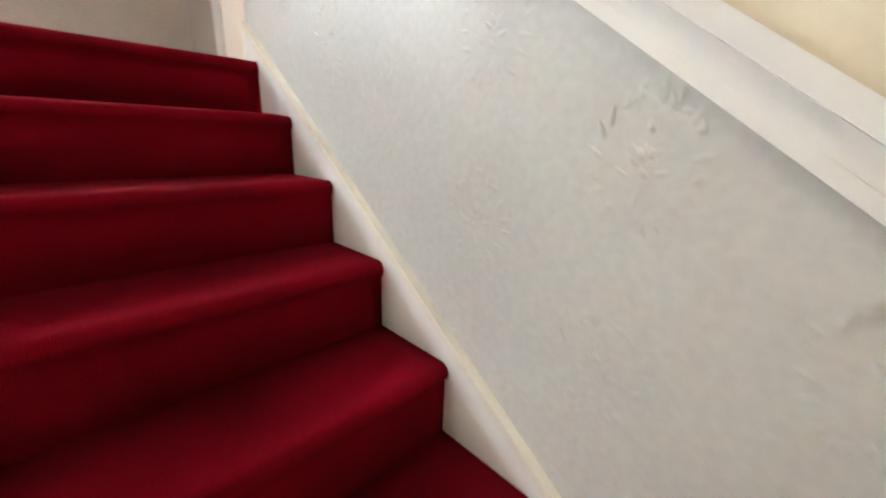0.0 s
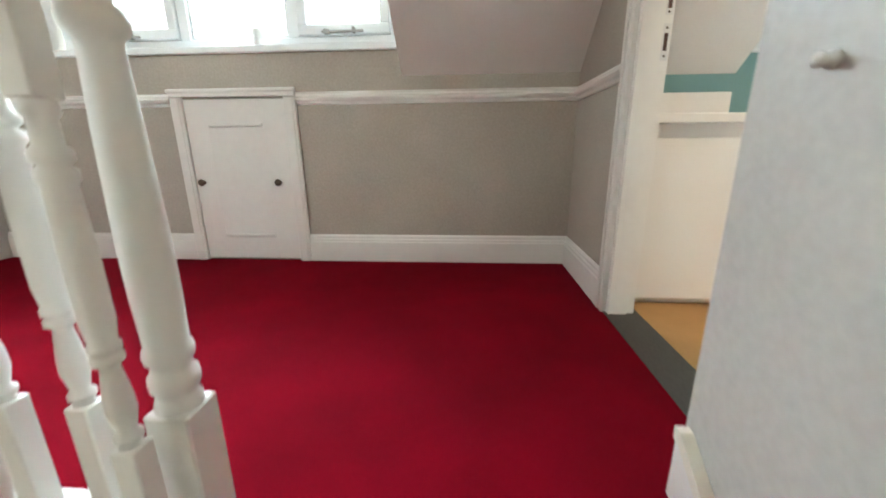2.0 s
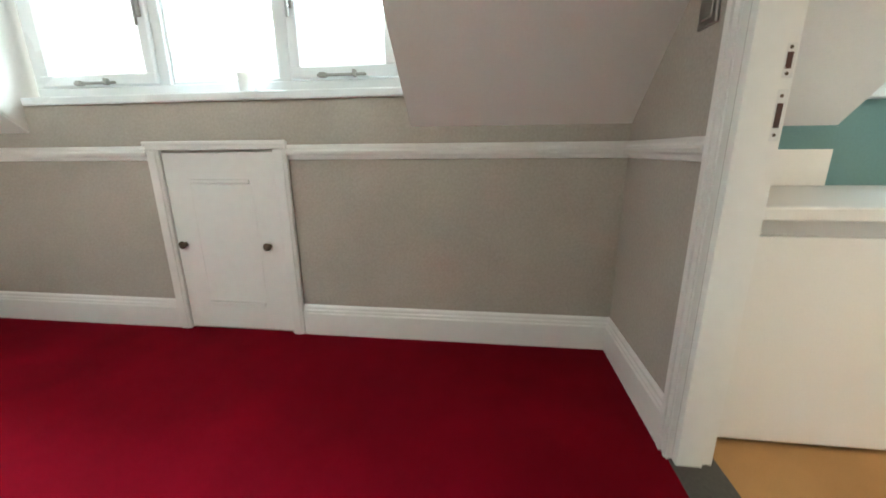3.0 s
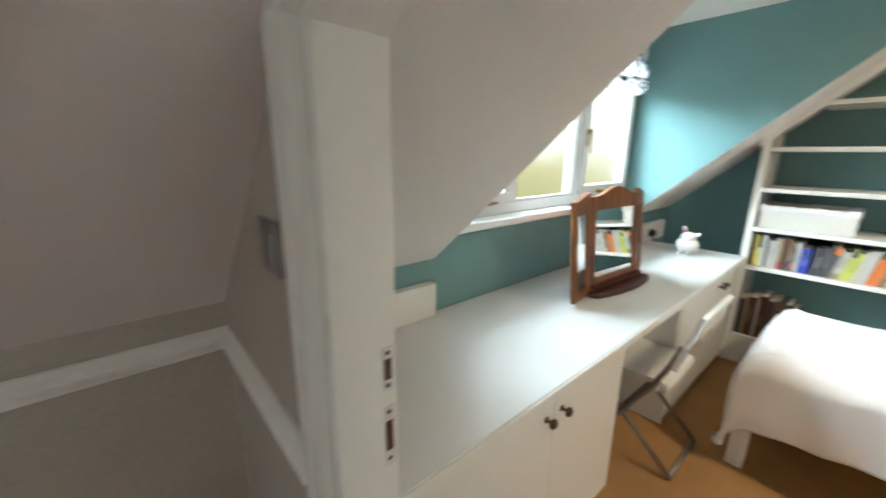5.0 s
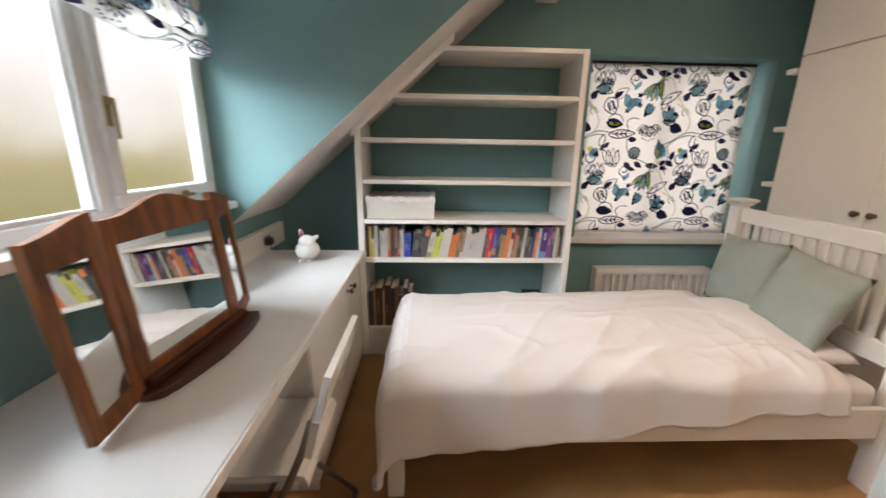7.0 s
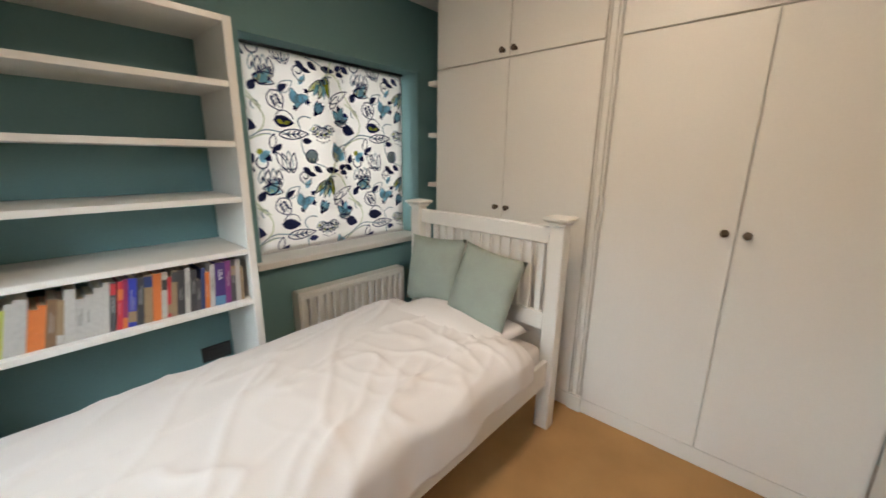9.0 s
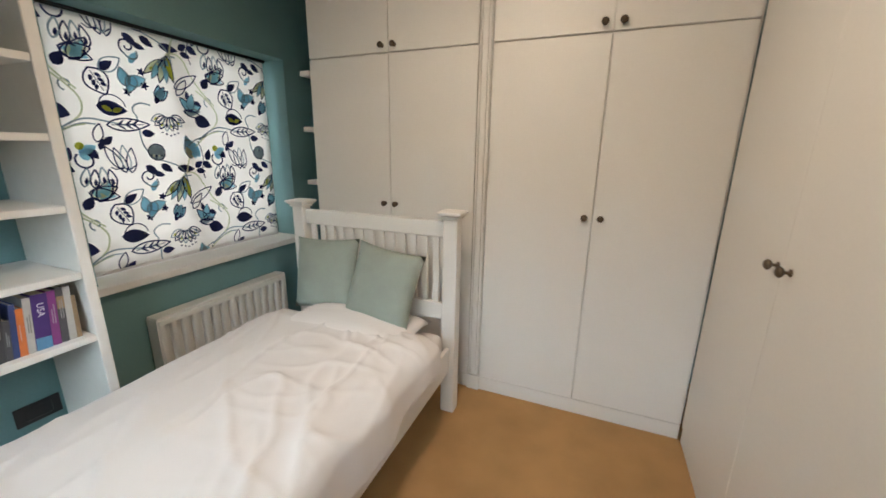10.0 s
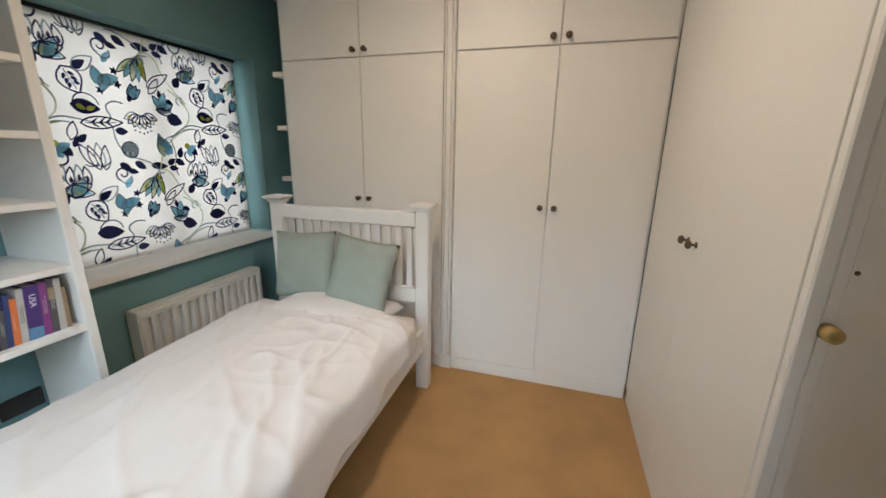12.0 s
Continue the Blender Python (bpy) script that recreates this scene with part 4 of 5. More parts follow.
hand_rail("handrail", (-0.868, -2.75, PITCH * -2.75 + 0.945), (-0.868, -0.05, PITCH * -0.05 + 0.945))
hand_rail("handrail", (-3.195, 0.02, 0.96), (-0.88, 0.02, 0.96))
NX, NY = -0.848, 0.045
bm = bmesh.new()
box(bm, NX - 0.037, NX + 0.037, NY - 0.037, NY + 0.037, -0.42, 0.240, 0.004)
newel = part("newel_post", bm, M_GLOSS, bal, "square-ended turned newel post")
bm = bmesh.new()
box(bm, NX - 0.050, NX + 0.050, NY - 0.050, NY + 0.050, 0.856, 1.02, 0.004)
box(bm, NX - 0.046, NX + 0.046, NY - 0.046, NY + 0.046, 0.843, 0.856, 0.003)
part("top_block", bm, M_GLOSS, newel)
bm = bmesh.new()
lathe(bm, [(r * 0.66, 0.222 + (h - 0.240) * 1.055) for r, h in [(0.053, 0.240), (0.052, 0.268), (0.046, 0.278), (0.046, 0.286), (0.053, 0.292), (0.055, 0.304), (0.053, 0.314), (0.045, 0.320), (0.043, 0.332), (0.051, 0.338), (0.054, 0.348),
           (0.051, 0.358), (0.046, 0.362), (0.050, 0.44), (0.050, 0.52), (0.044, 0.66), (0.038, 0.755), (0.040, 0.765), (0.053, 0.772), (0.057, 0.785), (0.053, 0.797), (0.040, 0.803),
           (0.036, 0.814), (0.046, 0.822), (0.050, 0.830)]], (NX, NY, 0), seg=28)
part("turned_shaft", bm, M_GLOSS, newel, smooth=True)
bm = bmesh.new()
box(bm, NX - 0.062, NX + 0.062, NY - 0.062, NY + 0.062, 1.021, 1.04, 0.005)
lathe(bm, [(0.03, 1.04), (0.036, 1.05), (0.055, 1.075), (0.055, 1.10), (0.03, 1.135), (0.002, 1.14)], (NX, NY, 0), seg=20)
part("newel_cap", bm, M_GLOSS, newel, smooth=False)

# sloping dado rail on the stair wall
bm = bmesh.new()
for prof_lo, prof_hi, out in ((0.851, 0.874, 0.022), (0.874, 0.912, 0.014), (0.912, 0.946, 0.034)):
    prism(bm, [(-3.55, PITCH * -3.55 + prof_lo), (0.15, PITCH * 0.15 + prof_lo), (0.15, PITCH * 0.15 + prof_hi), (-3.55, PITCH * -3.55 + prof_hi)], 0.02 - out, 0.0195)
structure("trim_stairs", bm, M_GLOSS, "white moulded dado rail sloping up the stair wall", "dado rail")
bm = bmesh.new()
prism(bm, [(-3.55, PITCH * -3.55 + 0.948), (0.15, PITCH * 0.15 + 0.948), (0.15, CEIL), (-3.55, CEIL)], 0.016, 0.0195)
structure("wall_stairs_upper", bm, M_CREAM, "cream painted wall above the stair dado rail")
hk = thing("wall_hook", (0.015, 0.03, 0.73), "small white hook on the embossed wall", "hook")
bm = bmesh.new()
lathe(bm, [(0.010, 0.019), (0.010, 0.014), (0.006, 0.011), (0.007, 0.004), (0.009, 0.0), (0.001, -0.003)], (0, 0.03, 0.73), axis="x", seg=14)
part("peg", bm, M_WHITEP, hk, smooth=True)


# raised damask ornaments of the wallpaper, worn in places
RELIEF = random.Random(11)


def teardrop(bm, y, z, length, width, ang, height=0.0022):
    n = 10
    jig = RELIEF.uniform(-1, 1)
    ang, length, width = ang + 0.5 * jig, length * (1 + 0.35 * jig), width * RELIEF.uniform(0.6, 1.3)
    y, z, height = y + 0.006 * RELIEF.uniform(-1, 1), z + 0.006 * RELIEF.uniform(-1, 1), height * RELIEF.uniform(0.3, 1.25)
    c, s = math.cos(ang), math.sin(ang)
    rim, mid = [], []
    for i in range(n):
        a = 2 * math.pi * i / n
        u = math.cos(a) * length / 2
        v = math.sin(a) * width / 2 * (1 - 0.55 * math.cos(a))
        rim.append(bm.verts.new((0.0196, y + u * c - v * s, z + u * s + v * c)))
        mid.append(bm.verts.new((0.0196 - height * 0.8, y + 0.6 * (u * c - v * s), z + 0.6 * (u * s + v * c))))
    top = bm.verts.new((0.0196 - height, y, z))
    for i in range(n):
        k = (i + 1) % n
        bm.faces.new((rim[i], rim[k], mid[k], mid[i]))
        bm.faces.new((mid[i], mid[k], top))


def ornament(bm, y, z, s=1.0):
    for sg in (-1, 1):
        for i in range(9):
            a = radians(-70 + i * 19)
            ry, rz = 0.085 * s, 0.105 * s
            cy, cz = y + sg * ry * math.cos(a), z + rz * math.sin(a)
            teardrop(bm, cy, cz, 0.034 * s, 0.011 * s, a * sg + (0.5 if sg > 0 else math.pi - 0.5))
        for i in range(4):
            a = radians(20 + i * 34)
            teardrop(bm, y + sg * 0.034 * s * math.cos(a), z - 0.03 * s + 0.048 * s * math.sin(a), 0.03 * s, 0.010 * s, a if sg > 0 else math.pi - a)
        for i in range(3):
            teardrop(bm, y + sg * (0.02 + 0.012 * i) * s, z + (0.115 - 0.016 * i) * s, 0.026 * s, 0.010 * s, radians(90 + sg * (25 + 22 * i)))
            teardrop(bm, y + sg * (0.018 + 0.016 * i) * s, z - (0.115 - 0.012 * i) * s, 0.028 * s, 0.010 * s, radians(-90 + sg * (30 + 20 * i)))
    for dz, l in ((0.015, 0.03), (0.05, 0.026), (0.085, 0.03), (-0.025, 0.03), (-0.065, 0.034), (-0.10, 0.026)):
        teardrop(bm, y, z + dz * s, l * s, 0.012 * s, radians(90))


bm = bmesh.new()
for row, (oy, oz) in enumerate(((0, 0), (0.02, -0.335), (-0.26, 0.09))):
    for q in range(-4, 6):
        y, z = -1.345 + oy + q * 0.28, -0.285 + oz + q * 0.21
        if -2.6 < y < -0.05 and PITCH * y + 0.16 < z < PITCH * y + 0.78:
            ornament(bm, y, z, 0.84)
relief = part("wallpaper_relief", bm, M_PAPER, wall_stairs, smooth=True)
relief["kind"] = "stuff"

# tumbler on the landing sill
tb = thing("tumbler", (-1.47, 1.66, 1.15), "small ribbed glass tumbler on the window sill", "glass")
bm = bmesh.new()
lathe(bm, [(0.030, 0.001), (0.036, 0.078), (0.033, 0.078), (0.028, 0.006), (0.001, 0.005)], (-1.47, 1.645, 1.15), seg=18)
part("tumbler_body", bm, M_CERAMIC, tb, smooth=True)

# hall below, seen between the balusters
ch = thing("hall_table", (-3.6, 2.4, -2.66), "low cream table with cut corners in the hall below", "table")
bm = bmesh.new()
outline = [(-2.92, 1.74), (-2.80, 1.80), (-2.78, 1.88), (-3.53, 2.86), (-5.0, 2.86), (-5.0, 1.76)]
lo_, hi_ = [[bm.verts.new((x, y, z)) for x, y in outline] for z in (-2.04, -2.0)]
bm.faces.new(lo_[::-1])
bm.faces.new(hi_)
for q in range(len(outline)):
    w = (q + 1) % len(outline)
    bm.faces.new((lo_[q], lo_[w], hi_[w], hi_[q]))
part("tabletop", bm, M_IVORY, ch)
part("base", boxed(-4.8, -3.5, 1.95, 2.75, -2.66, -2.042, 0.004), M_GLOSS, ch)
cl = thing("folded_cloth", (-3.8, 2.25, -1.998), "white and navy folded cloth on the hall table", "cloth")
part("navy_cloth", boxed(-4.5, -3.10, 1.97, 2.08, -1.998, -1.975, 0.01, seg=2), M_NAVY, cl)
part("white_cloth", boxed(-4.5, -3.22, 2.085, 2.80, -1.998, -1.97, 0.01, seg=2), M_LINEN, cl)

# ---- dressing mirror on the desk ----
mr = thing("dressing_mirror", (1.80, 1.30, 0.749), "triple pine dressing mirror with folding wings", "mirror")


def mirror_panel(name, w, h, arch_h, m, skew=0.0):
    """A framed glass of width w, its top rising by arch_h; skew tilts the wing's top."""
    def rail(u0, u1, lo, hi, n=14):
        bm = bmesh.new()
        rows = []
        for i in range(n + 1):
            u = u0 + (u1 - u0) * i / n
            rows.append([bm.verts.new(p) for p in ((u, -0.011, lo(u)), (u, 0.011, lo(u)), (u, 0.011, hi(u)), (u, -0.011, hi(u)))])
        for a, b in zip(rows, rows[1:]):
            for k in range(4):
                bm.faces.new((a[k], a[(k + 1) % 4], b[(k + 1) % 4], b[k]))
        bm.faces.new(rows[0])
        bm.faces.new(rows[-1][::-1])
        bmesh.ops.transform(bm, matrix=m, verts=bm.verts)
        return bm
    f = 0.034

    def crown(u):
        t = u / w
        if skew:
            t = t if skew > 0 else 1 - t
            return h + arch_h * (t * t * (3 - 2 * t))
        return h + arch_h * (0.5 - 0.5 * math.cos(2 * math.pi * min(max((t - 0.08) / 0.84, 0), 1)))
    frame_ob = part(name, rail(0, w, lambda u: h - 0.062, crown), M_PINE, mr)
    bm = boxed(f, w - f, -0.0105, 0.0105, 0.0, 0.040)
    bmesh.ops.transform(bm, matrix=m, verts=bm.verts)
    part("bottom_rail", bm, M_PINE, frame_ob)
    for a, b in ((0, f), (w - f, w)):
        bm = boxed(a, b, -0.0108, 0.0108, 0.0, h - 0.058, 0.003)
        bmesh.ops.transform(bm, matrix=m, verts=bm.verts)
        part("stile", bm, M_PINE, frame_ob)
    bm = boxed(f - 0.004, w - f + 0.004, -0.004, 0.004, 0.036, h - 0.056)
    bmesh.ops.transform(bm, matrix=m, verts=bm.verts)
    part("mirror_glass", bm, M_MIRROR, frame_ob, "silvered mirror glass")
    bm = boxed(f - 0.006, w - f + 0.006, 0.0045, 0.0095, 0.030, h - 0.050)
    bmesh.ops.transform(bm, matrix=m, verts=bm.verts)
    part("backing", bm, M_PINEDARK, frame_ob)


TILT = -5
mirror_panel("centre_frame", 0.415, 0.418, 0.040, pose(1.575, 1.318, 0.785, TILT, 0, -4))
mirror_panel("left_wing", 0.190, 0.432, 0.030, Matrix.Translation((1.573, 1.318, 0.764)) @ pose(0, 0, 0, TILT, 0, 10) @ Matrix.Translation((-0.191, 0, 0)), 1)
mirror_panel("right_wing", 0.190, 0.432, 0.030, Matrix.Translation((1.992, 1.290, 0.764)) @ pose(0, 0, 0, TILT, 0, 14), -1)
bm = bmesh.new()
n = 12
outline = [(1.55, 1.375), (1.55, 1.29)] + [(1.565 + 0.465 * i / n, 1.262 - 0.040 * i / n - 0.030 * math.sin(math.pi * i / n)) for i in range(n + 1)] + [(2.055, 1.235), (2.05, 1.35)]
prism(bm, outline, 0.749, 0.774, "z")
bmesh.ops.bevel(bm, geom=list(bm.edges), offset=0.006, segments=2, affect="EDGES", profile=0.5)
part("base", bm, M_PINEDARK, mr)
bm = boxed(0.0, 0.44, -0.035, 0.035, 0.775, 0.800, 0.004)
bmesh.ops.transform(bm, matrix=pose(1.575, 1.322, 0, 0, 0, -4), verts=bm.verts)
part("riser", bm, M_PINEDARK, mr)

# ---- folding chair ----
fc = thing("folding_chair", (1.80, 1.06, 0), "white plastic folding chair with grey steel legs", "chair")
CX0, CX1 = 1.605, 1.985


def slab(u0, u1, rows, thick):
    """A curved slab between x u0 and u1 through (y, z) rows."""
    bm = bmesh.new()
    n = 10
    top, low = [], []
    for i in range(n + 1):
        t = i / n
        x = u0 + (u1 - u0) * t
        top.append([bm.verts.new((x, y, z)) for y, z in rows])
        low.append([bm.verts.new((x, y + thick[0], z + thick[1])) for y, z in rows])
    m = len(rows)
    for g, fl in ((top, 0), (low, 1)):
        for a, b in zip(g, g[1:]):
            for k in range(m - 1):
                bm.faces.new((a[k], a[k + 1], b[k + 1], b[k]))
    for i in range(n):
        bm.faces.new((top[i][0], top[i + 1][0], low[i + 1][0], low[i][0]))
        bm.faces.new((top[i][-1], top[i + 1][-1], low[i + 1][-1], low[i][-1]))
    for k in range(m - 1):
        bm.faces.new((top[0][k], top[0][k + 1], low[0][k + 1], low[0][k]))
        bm.faces.new((top[-1][k], top[-1][k + 1], low[-1][k + 1], low[-1][k]))
    return bm


part("seat", slab(CX0 + 0.012, CX1 - 0.012, [(0.945, 0.425), (0.955, 0.446), (0.985, 0.453), (1.10, 0.447), (1.25, 0.452), (1.315, 0.446), (1.33, 0.425)], (0, -0.022)), M_WHITEP, fc)
part("backrest", slab(CX0 - 0.004, CX1 + 0.004, [(0.930, 0.625), (0.905, 0.66), (0.893, 0.70), (0.885, 0.74), (0.872, 0.785)], (-0.020, -0.004)), M_WHITEP, fc)
for x in (CX0, CX1):
    bm = bmesh.new()
    tube(bm, [(x, 0.918, 0.64), (x, 0.945, 0.55), (x, 1.00, 0.42), (x, 1.12, 0.22), (x, 1.235, 0.018)], 0.011)
    part("upright", bm, M_STEEL, fc, smooth=True)
    part("sleeve", slab(x - 0.013, x + 0.013, [(0.940, 0.535), (0.925, 0.60), (0.912, 0.65)], (-0.022, -0.004)), M_WHITEP, fc)
    bm = bmesh.new()
    xi = x + (0.022 if x == CX0 else -0.022)
    tube(bm, [(xi, 1.28, 0.425), (xi, 1.12, 0.235), (xi, 0.885, 0.018)], 0.010)
    part("leg", bm, M_STEEL, fc, smooth=True)
bm = bmesh.new()
tube(bm, [(CX0, 1.235, 0.014), (CX1, 1.235, 0.014)], 0.011)
part("front_foot_bar", bm, M_STEEL, fc, smooth=True)
bm = bmesh.new()
tube(bm, [(CX0 + 0.022, 0.885, 0.014), (CX1 - 0.022, 0.885, 0.014)], 0.010)
part("rear_foot_bar", bm, M_STEEL, fc, smooth=True)
part("cross_brace", boxed(CX0 + 0.02, CX1 - 0.02, 0.985, 1.0, 0.385, 0.41, 0.003), M_WHITEP, fc)

# ---- vase with a pink feather ----
vs = thing("ornament", (2.82, 1.29, 0.749), "white ceramic rabbit ornament with a pink-lined ear", "ornament")


def blob(bm, at, r, squash):
    q = bmesh.ops.create_uvsphere(bm, u_segments=20, v_segments=12, radius=r)
    bmesh.ops.scale(bm, vec=squash, verts=q["verts"])
    bmesh.ops.translate(bm, vec=at, verts=q["verts"])


bm = bmesh.new()
blob(bm, (2.825, 1.290, 0.806), 0.068, (0.95, 1.0, 0.84))
part("body", bm, M_CERAMIC, vs, smooth=True)
bm = bmesh.new()
blob(bm, (2.815, 1.288, 0.856), 0.047, (0.95, 0.98, 0.86))
part("head", bm, M_CERAMIC, vs, smooth=True)
for k in (-1, 1):
    bm = bmesh.new()
    blob(bm, (2.772, 1.288 + 0.022 * k, 0.760), 0.015, (1.2, 1.0, 0.75))
    part("paw", bm, M_CERAMIC, vs, smooth=True)
for y, lean in ((1.312, -12), (1.268, 62)):
    bm = bmesh.new()
    blob(bm, (0, 0, 0.026), 0.026, (0.32, 0.5, 1.0))
    bmesh.ops.transform(bm, matrix=pose(2.818, y, 0.880 if lean < 0 else 0.868, lean, 0, 0), verts=bm.verts)
    ear = part("ear", bm, M_CERAMIC, vs, smooth=True)
    if lean < 0:
        bm = bmesh.new()
        blob(bm, (-0.005, 0, 0.027), 0.020, (0.28, 0.42, 1.0))
        bmesh.ops.transform(bm, matrix=pose(2.818, y, 0.880, lean, 0, 0), verts=bm.verts)
        part("ear_lining", bm, M_PINK, ear, "pink ear lining", True)
cd = thing("lamp_cable", (2.9, 1.40, 0.752), "thin white cable lying on the desk", "cable")
bm = bmesh.new()
tube(bm, [(2.86, 1.31, 0.752), (2.92, 1.33, 0.770), (2.97, 1.37, 0.764), (2.99, 1.46, 0.752), (2.94, 1.53, 0.752), (2.93, 1.58, 0.79), (2.95, 1.592, 0.81)], 0.0025, 6)
part("cord", bm, M_WHITEP, cd, smooth=True)

# ---- basket on the shelf ----
bk = thing("basket", (3.22, 0.775, 0.946), "white wicker basket with a cloth lining", "basket")
bm = bmesh.new()
X0, X1, Y0, Y1, Z0, Z1 = 3.075, 3.37, 0.565, 0.985, 0.946, 1.085
for i in range(34):
    y = Y0 + 0.008 + i * (Y1 - Y0 - 0.016) / 33
    for x in (X0, X1):
        box(bm, x - 0.003, x + 0.003, y - 0.0045, y + 0.0045, Z0 + 0.004, Z1 - 0.03)
for i in range(24):
    x = X0 + 0.008 + i * (X1 - X0 - 0.016) / 23
    for y in (Y0, Y1):
        box(bm, x - 0.0045, x + 0.0045, y - 0.003, y + 0.003, Z0 + 0.004, Z1 - 0.03)
weave = part("woven_side", bm, M_WICKER, bk)
weave["kind"] = "stuff"
part("inner_box", boxed(X0 + 0.004, X1 - 0.004, Y0 + 0.004, Y1 - 0.004, Z0, Z1 - 0.02), M_WICKER, bk)
bm = bmesh.new()
n = 40
for (ax, ay), (bx_, by) in (((X0, Y0), (X0, Y1)), ((X0, Y1), (X1, Y1)), ((X1, Y1), (X1, Y0)), ((X1, Y0), (X0, Y0))):
    rows = []
    for i in range(n + 1):
        t = i / n
        x, y = ax + (bx_ - ax) * t, ay + (by - ay) * t
        cx, cy = (X0 + X1) / 2, (Y0 + Y1) / 2
        o = Vector((x - cx, y - cy, 0)).normalized()
        w = 0.003 * math.sin(t * 40) + 0.002 * math.sin(t * 71)
        rows.append([bm.verts.new((x + o.x * (0.007 + w), y + o.y * (0.007 + w), Z1 - 0.040 + w)), bm.verts.new((x + o.x * 0.009, y + o.y * 0.009, Z1 + w)),
                     bm.verts.new((x - o.x * 0.012, y - o.y * 0.012, Z1 + 0.004 + w)), bm.verts.new((x - o.x * 0.014, y - o.y * 0.014, Z1 - 0.03))])
    for a, b in zip(rows, rows[1:]):
        for k in range(3):
            bm.faces.new((a[k], a[k + 1], b[k + 1], b[k]))
part("lining", bm, M_LINEN, bk, "gathered white cloth lining", True)
bm = bmesh.new()
for s in (-1, 1):
    lathe(bm, [(0.003, 0), (0.012, 0.004), (0.012, 0.008), (0.002, 0.011)], (X0 - 0.018, 0.775 + s * 0.012, Z1 - 0.025), axis="x", seg=12)
part("bow", bm, M_LINEN, bk)

# ---- books ----
BOOK_M = {}


def cover_material(rgb):
    if rgb not in BOOK_M:
        BOOK_M[rgb] = material("book_cover", rgb, 0.45, scale=60, vary=0.08, bump=0.08)
    return BOOK_M[rgb]


def book(y, z, w, h, d, rgb, lean, label, band=None, bars=2, text=""):
    """A book standing with its spine towards the room; y: its far lower edge; lean: degrees towards the window."""
    b = thing("book", (BX + 0.1, y - w / 2, z), label, "book", "books on the shelf")
    M = Matrix.Translation((BX + 0.035, y, z)) @ pose(0, 0, 0, lean, 0, 0)
    bm = bmesh.new()
    box(bm, 0, d, -0.002, 0, 0, h)
    box(bm, 0, d, -w, -w + 0.002, 0, h)
    box(bm, -0.001, 0.0015, -w + 0.0006, -0.0006, 0, h)
    bmesh.ops.transform(bm, matrix=M, verts=bm.verts)
    cov = part("cover", bm, cover_material(rgb), b)
    bm = boxed(0.002, d - 0.004, -w + 0.0022, -0.0022, 0.003, h - 0.003)
    bmesh.ops.transform(bm, matrix=M, verts=bm.verts)
    part("page_block", bm, M_PAGES, b)
    if band:
        bm = boxed(-0.0018, -0.0011, -w + 0.0008, -0.0008, h * band[0], h * band[1])
        bmesh.ops.transform(bm, matrix=M, verts=bm.verts)
        part("spine_band", bm, cover_material(band[2]), cov)
    if text:
        cu = bpy.data.curves.new("title", "FONT")
        cu.body, cu.size = text, w * 0.62
        cu.align_x, cu.align_y, cu.extrude = "CENTER", "CENTER", 0.0002
        t = new("title_tmp", cu)
        me = bpy.data.meshes.new_from_object(t)
        bpy.data.objects.remove(t)
        # letters run down the spine, facing the room
        R = Matrix(((0, 0, -1, -0.0022), (0, -1, 0, -w / 2), (-1, 0, 0, h * 0.72), (0, 0, 0, 1)))
        me.transform(M @ R)
        me.materials.append(cover_material((0.75, 0.75, 0.78)))
        o = new("title", me)
        o.parent = cov
    elif bars and w > 0.016 and int(y * 1000) % 5 < 3:
        lum = sum(rgb)
        ink = tuple(0.35 * q for q in rgb) if lum > 0.9 else tuple(0.45 * q + 0.28 for q in rgb)
        bm = bmesh.new()
        r = random.Random(int(y * 10000) + 7)
        lo = 0.30 + 0.15 * r.random()
        for k in range(bars):
            c = -w * (0.36 + 0.28 * k)
            box(bm, -0.0020, -0.0012, c - w * 0.05, c + w * 0.05, h * lo, h * (lo + 0.22 + 0.22 * r.random()))
        bmesh.ops.transform(bm, matrix=M, verts=bm.verts)
        part("spine_lettering", bm, cover_material(ink), cov)
    return b


BR, BE, WH, GR, TN = (0.08, 0.035, 0.02), (0.30, 0.21, 0.12), (0.47, 0.455, 0.43), (0.075, 0.075, 0.08), (0.20, 0.115, 0.06)
YE, LI, OR, RE, MA = (0.55, 0.47, 0.10), (0.48, 0.50, 0.10), (0.62, 0.17, 0.04), (0.50, 0.03, 0.04), (0.26, 0.02, 0.09)
BL, NB, DK, PU, VI = (0.03, 0.05, 0.38), (0.03, 0.05, 0.16), (0.05, 0.05, 0.055), (0.06, 0.025, 0.16), (0.22, 0.04, 0.20)
SH = 0.693
